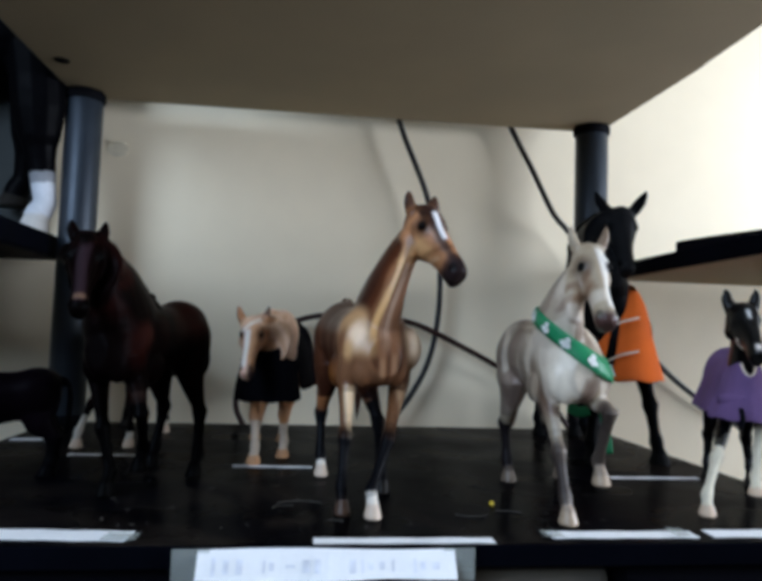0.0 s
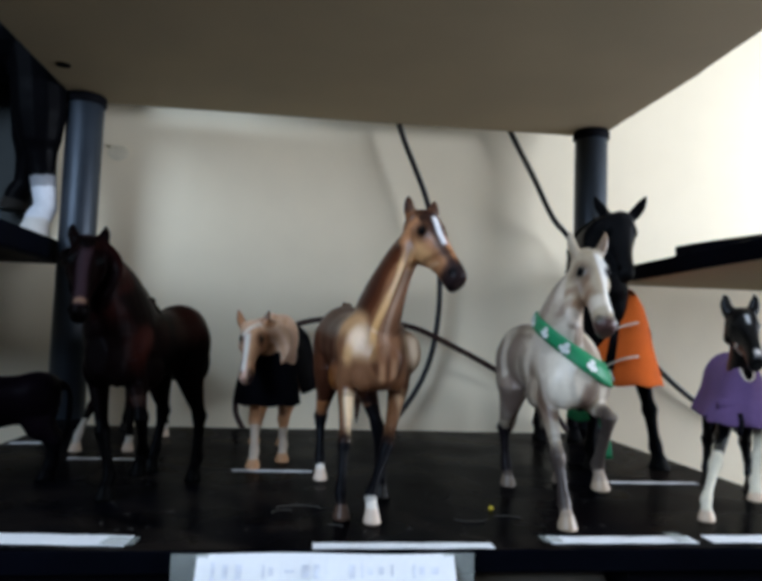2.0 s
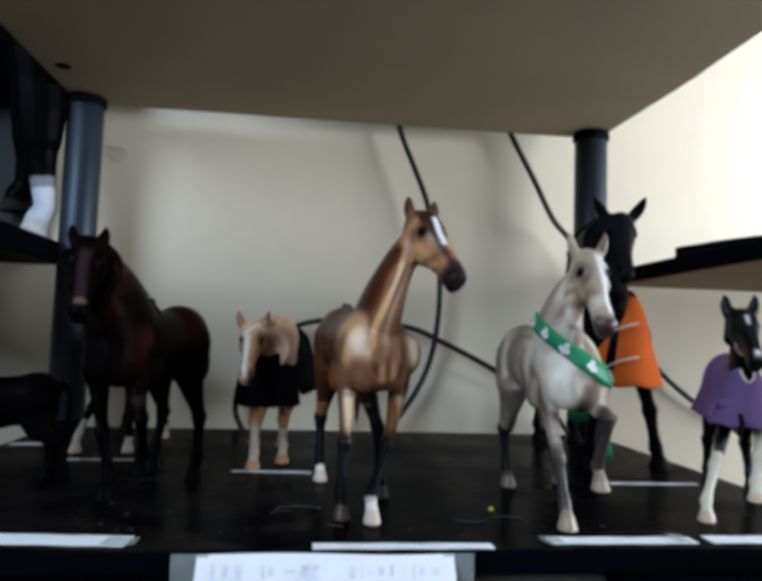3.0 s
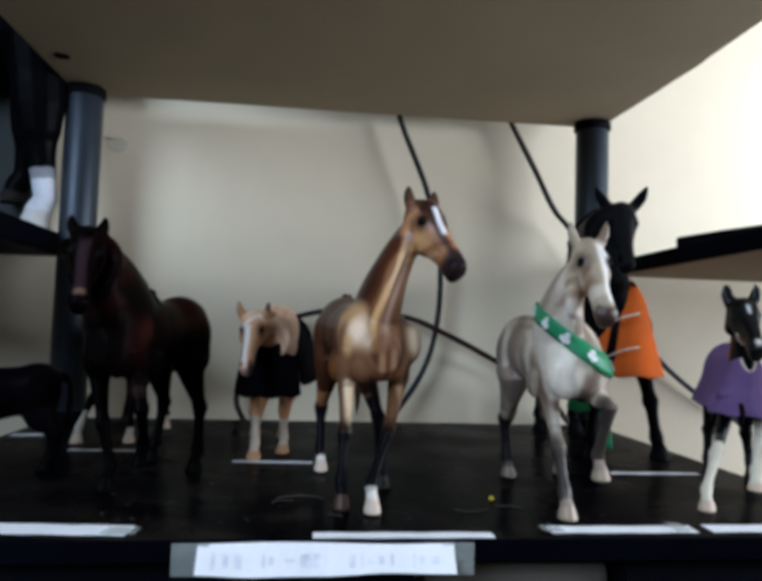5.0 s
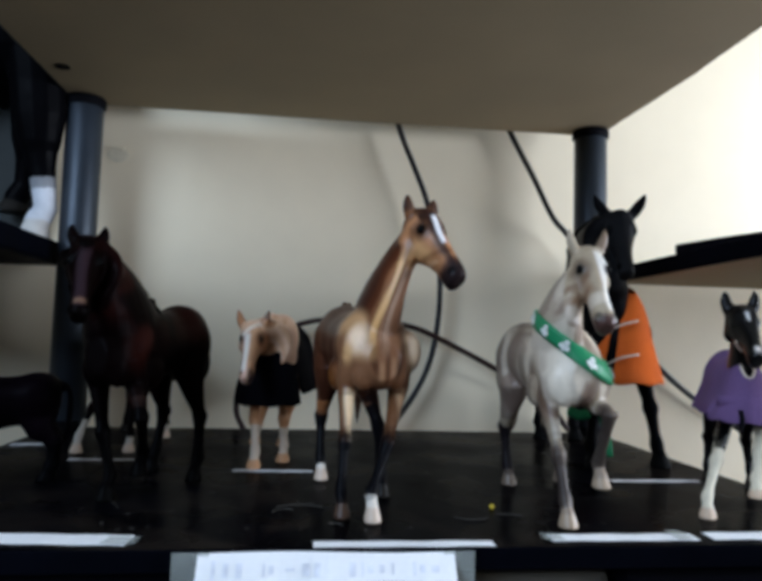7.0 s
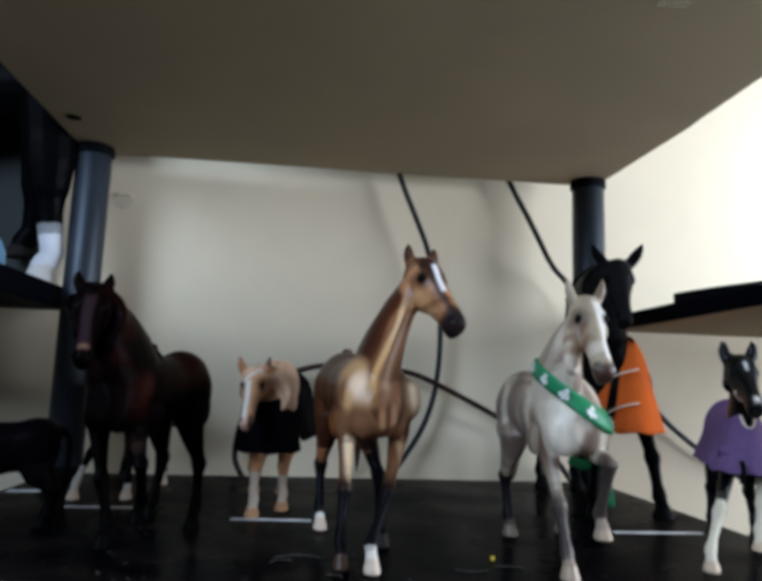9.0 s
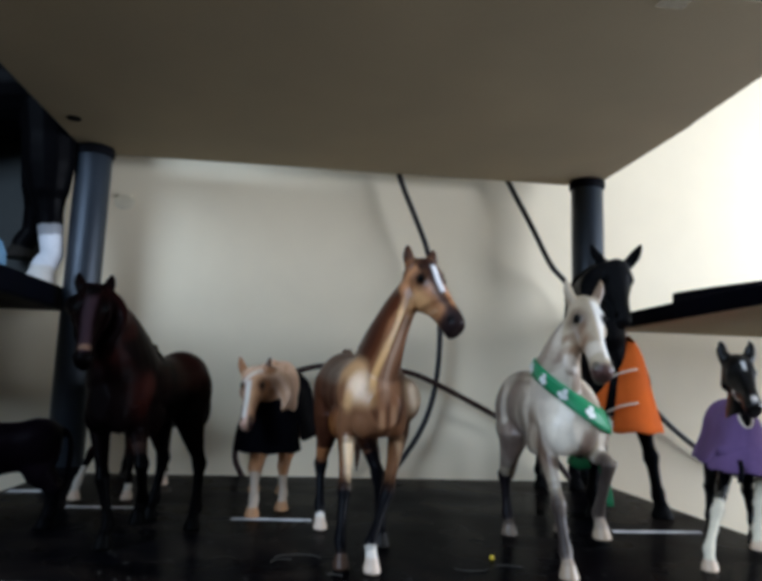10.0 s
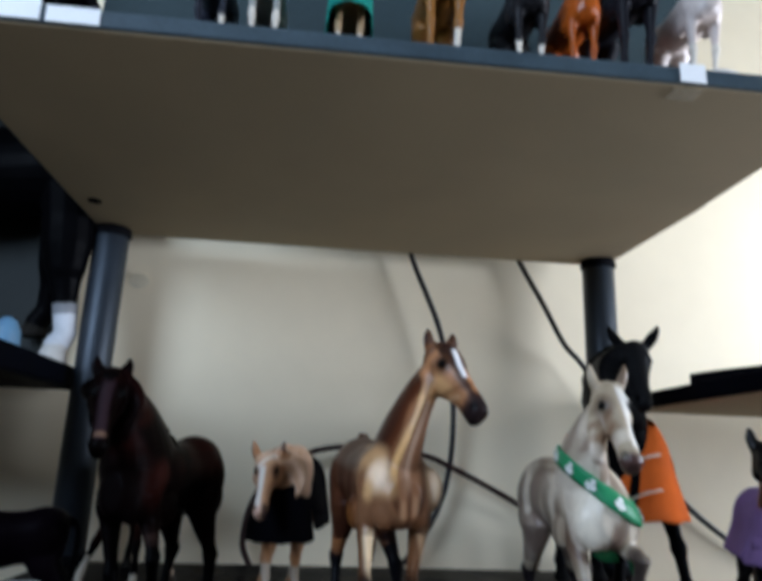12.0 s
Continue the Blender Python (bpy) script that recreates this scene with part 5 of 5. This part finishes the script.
# ---- paper labels ----
def strip(x0, x1, y0, y1, z, turn, label, tabs=()):
    cx, cy = (x0 + x1) / 2, (y0 + y1) / 2
    e = thing("paper_label", (cx, cy, z), label, "label", "paper labels")
    e.matrix_world = Matrix.Translation((cx, cy, z)) @ Matrix.Rotation(radians(turn), 4, "Z")
    bm = bmesh.new()
    n = 10
    vs = [[bm.verts.new(((i / n - 0.5) * (x1 - x0), (j - 0.5) * (y1 - y0), 0.0006 + 0.0003 * math.sin(i * 0.9 + j) ** 2)) for j in (0, 1)] for i in range(n + 1)]
    for a, b in zip(vs, vs[1:]):
        bm.faces.new((a[0], b[0], b[1], a[1]))
    pp = part("paper", bm, M_PAPER, e)
    md = pp.modifiers.new("thick", "SOLIDIFY")
    md.thickness = 0.0003
    for u, w, d in tabs:
        x = u * (x1 - x0) / 2
        part("tape", box(x - w / 2, x + w / 2, -(y1 - y0) / 2 - 0.001, -(y1 - y0) / 2 + d, 0.0017, 0.0019), M_TAPE, e, "clear sticky tape")
    return e


strip(-0.244, -0.154, -0.014, 0.004, TOP, -4, "white paper label strip taped along the shelf edge", tabs=((0.92, 0.018, 0.012),))
strip(-0.0525, 0.0510, -0.0222, -0.0125, TOP, 0, "white paper label strip on the shelf edge")
strip(0.088, 0.180, -0.014, -0.001, TOP, 0, "white paper label strip on the shelf edge", tabs=((-0.98, 0.012, 0.011), (0.8, 0.010, 0.016)))
strip(0.190, 0.290, -0.013, 0.001, TOP, 0, "white paper label strip on the shelf edge")
strip(-0.120, -0.052, 0.180, 0.186, TOP, -2, "thin pale label strip before the pony")
strip(0.203, 0.282, 0.146, 0.153, TOP, 0, "thin pale label strip before the black horse")
strip(-0.352, -0.318, 0.300, 0.312, TOP, 6, "pale paper scrap on the black board")
strip(-0.270, -0.206, 0.225, 0.231, TOP, 0, "thin pale label strip on the black board")

# handwritten card taped to the front edge
card = thing("paper_card", (-0.0440, -0.0245, 0.9922), "white handwritten card taped to the shelf front", "card")
def card_y(i, j):
    """The card leans out at the foot and curls a little."""
    return -0.0012 - (0.0090 + 0.0015 * math.sin(i * 0.55) ** 2) * (1 - j)


bm = bmesh.new()
n = 16
vs = [[bm.verts.new(((i / n - 0.5) * 0.140, card_y(i, j), (j - 0.5) * 0.0138 + (0.0008 - 0.0014 * j) * math.sin(i * 0.42 + 2.6))) for j in (0, 1)] for i in range(n + 1)]
for a, b in zip(vs, vs[1:]):
    bm.faces.new((a[0], b[0], b[1], a[1]))
pp = part("paper", bm, M_PAPER, card)
md = pp.modifiers.new("thick", "SOLIDIFY")
md.thickness = 0.0003
for x, w, h in ((-0.0610, 0.0022, 0.0078), (-0.0545, 0.0030, 0.0060), (-0.0475, 0.0035, 0.0062), (-0.0345, 0.0014, 0.0055), (-0.0305, 0.0025, 0.0035), (-0.0205, 0.0050, 0.0012), (-0.0120, 0.0040, 0.0055), (-0.0060, 0.0034, 0.0060),
                (0.0130, 0.0034, 0.0062), (0.0185, 0.0012, 0.0060), (0.0230, 0.0030, 0.0034), (0.0290, 0.0028, 0.0034), (0.0350, 0.0012, 0.0052), (0.0470, 0.0012, 0.0058), (0.0515, 0.0030, 0.0034), (0.0585, 0.0040, 0.0030)):
    bm = box(x - w / 2, x + w / 2, -0.0006, -0.0002, -h / 2 - 0.0005, h / 2 - 0.0005, 0.00015)
    for v in bm.verts:
        v.co.y += card_y((v.co.x / 0.140 + 0.5) * n, v.co.z / 0.0138 + 0.5)
    part("ink_bar", bm, M_INK, card)
for x0, x1, z0, z1 in ((-0.0835, -0.0640, -0.0100, 0.0072), (0.0640, 0.0815, -0.0105, 0.0072)):
    part("tape", box(x0, x1, -0.0022, -0.0018, z0, z1), M_TAPE, card, "clear sticky tape")

# price tags on the edge of the upper board
def tag(x0, x1, z0, z1, label):
    e = thing("edge_tag", ((x0 + x1) / 2, 0.0, (z0 + z1) / 2), label, "label", "paper labels")
    part("paper", box((x0 - x1) / 2, (x1 - x0) / 2, -0.0016, -0.0010, (z0 - z1) / 2, (z1 - z0) / 2, 0.0002), M_PAPER, e)
    return e


tag(-0.300, -0.270, 1.402, 1.421, "white paper tag on the upper shelf edge")
tag(-0.266, -0.231, 1.4015, 1.414, "white paper tag on the upper shelf edge")
tag_last = tag(0.181, 0.201, 1.4015, 1.417, "pale paper tag on the upper shelf edge")

part("tape", box(-0.0120, 0.0105, 0.0032, 0.0190, -0.0105, -0.0103), M_FILM, tag_last, "clear sticky tape folded under the board")

# yellow bead and dust on the board
bm = bmesh.new()
bmesh.ops.create_icosphere(bm, subdivisions=2, radius=0.0018, matrix=Matrix.Translation((0.072, 0.060, TOP + 0.0016)))
tagged(part("bead", bm, M_SPECK, smooth=True), "tiny yellow bead on the black shelf", "bead")
bm = bmesh.new()
for _ in range(160):
    x, y, r = random.uniform(-0.2, 0.3), random.uniform(0.0, 0.16), random.uniform(0.0002, 0.0008)
    bmesh.ops.create_icosphere(bm, subdivisions=1, radius=1.0, matrix=Matrix.Translation((x, y, TOP + r * 0.3)) @ Matrix.Rotation(random.uniform(0, 6), 4, "Z") @ Matrix.Diagonal((r * random.uniform(1, 4), r, r * 0.4, 1)))
for cx, cy, r, a0, a1 in ((-0.062, 0.058, 0.017, 20, 150), (-0.070, 0.052, 0.009, 60, 200), (0.052, 0.040, 0.012, 200, 330), (-0.040, 0.020, 0.006, 0, 120), (0.075, 0.035, 0.014, 30, 110)):
    arc = [(cx + r * math.cos(radians(a0 + (a1 - a0) * k / 11)), cy + 0.7 * r * math.sin(radians(a0 + (a1 - a0) * k / 11)), TOP + 0.0005) for k in range(12)]
    tube(bm, arc, [0.00045] * 12, seg=6)
tagged(part("dust", bm, M_DUST), "grey dust and lint on the black shelf", "dust", kind="stuff")

# shamrocks on the sash
M_SHAM = mat("white_print", (0.78, 0.80, 0.76), 0.6, var=0.05)
for k in (0, 5, 11, 16, 21, 27, 32, 37, 43):
    r0 = sm[k % N]
    c = (r0[1] + r0[2]) / 2
    across = (r0[3] - r0[0]).normalized()
    along = (sm[(k + 1) % N][1] - sm[(k - 1) % N][1]).normalized()
    up = across.cross(along).normalized()
    if up.dot(c - ctr) < 0:
        up = -up
    bm = bmesh.new()
    for an in (90, 210, 330):
        ca = c + up * 0.0011 + (along * math.cos(radians(an)) + across * math.sin(radians(an))) * 0.0023 - sash.location
        ring = [bm.verts.new(ca + (along * math.cos(q) + across * math.sin(q)) * 0.0020) for q in [2 * math.pi * j / 10 for j in range(10)]]
        top = [bm.verts.new(v.co + up * 0.0003) for v in ring]
        bm.faces.new(top)
        for j in range(10):
            bm.faces.new((ring[j], ring[(j + 1) % 10], top[(j + 1) % 10], top[j]))
    st = [c + up * 0.0011 - sash.location - across * 0.0045 + along * 0.0016 * v for v in (-0.5, 0.5)]
    st += [c + up * 0.0011 - sash.location + along * 0.0008, c + up * 0.0011 - sash.location - along * 0.0008]
    bm.faces.new([bm.verts.new(p) for p in st])
    part("shamrock", bm, M_SHAM, sash)

# filled nail hole in the wall
bm = bmesh.new()
tube(bm, [(-0.3230, BACK - 0.0006, 1.354), (-0.3230, BACK + 0.0002, 1.354)], [(0.011, 0.014), (0.011, 0.014)], ref=(0, 0, 1), seg=18)
box(-0.332, -0.314, BACK - 0.004, BACK - 0.0002, 1.361, 1.3635, 0.0005, bm=bm)
tagged(part("wall_hook", bm, mat("aged_paint", (0.70, 0.63, 0.47), 0.7, var=0.15, scale=60)), "small pale picture hook on the cream wall", "hook")

# small pale blue toy on the board of the unit beside
bm = bmesh.new()
tube(bm, [(-0.3925, 0.30, 1.2232), (-0.3925, 0.30, 1.226), (-0.3925, 0.30, 1.240), (-0.3930, 0.30, 1.252), (-0.3935, 0.30, 1.256)], [0.012, 0.0145, 0.0135, 0.009, 0.003], ref=(1, 0, 0), seg=20)
tagged(part("toy_cup", bm, mat("pale_blue_plastic", (0.10, 0.22, 0.34), 0.5), smooth=True), "small pale blue plastic toy on the dark board", "toy")
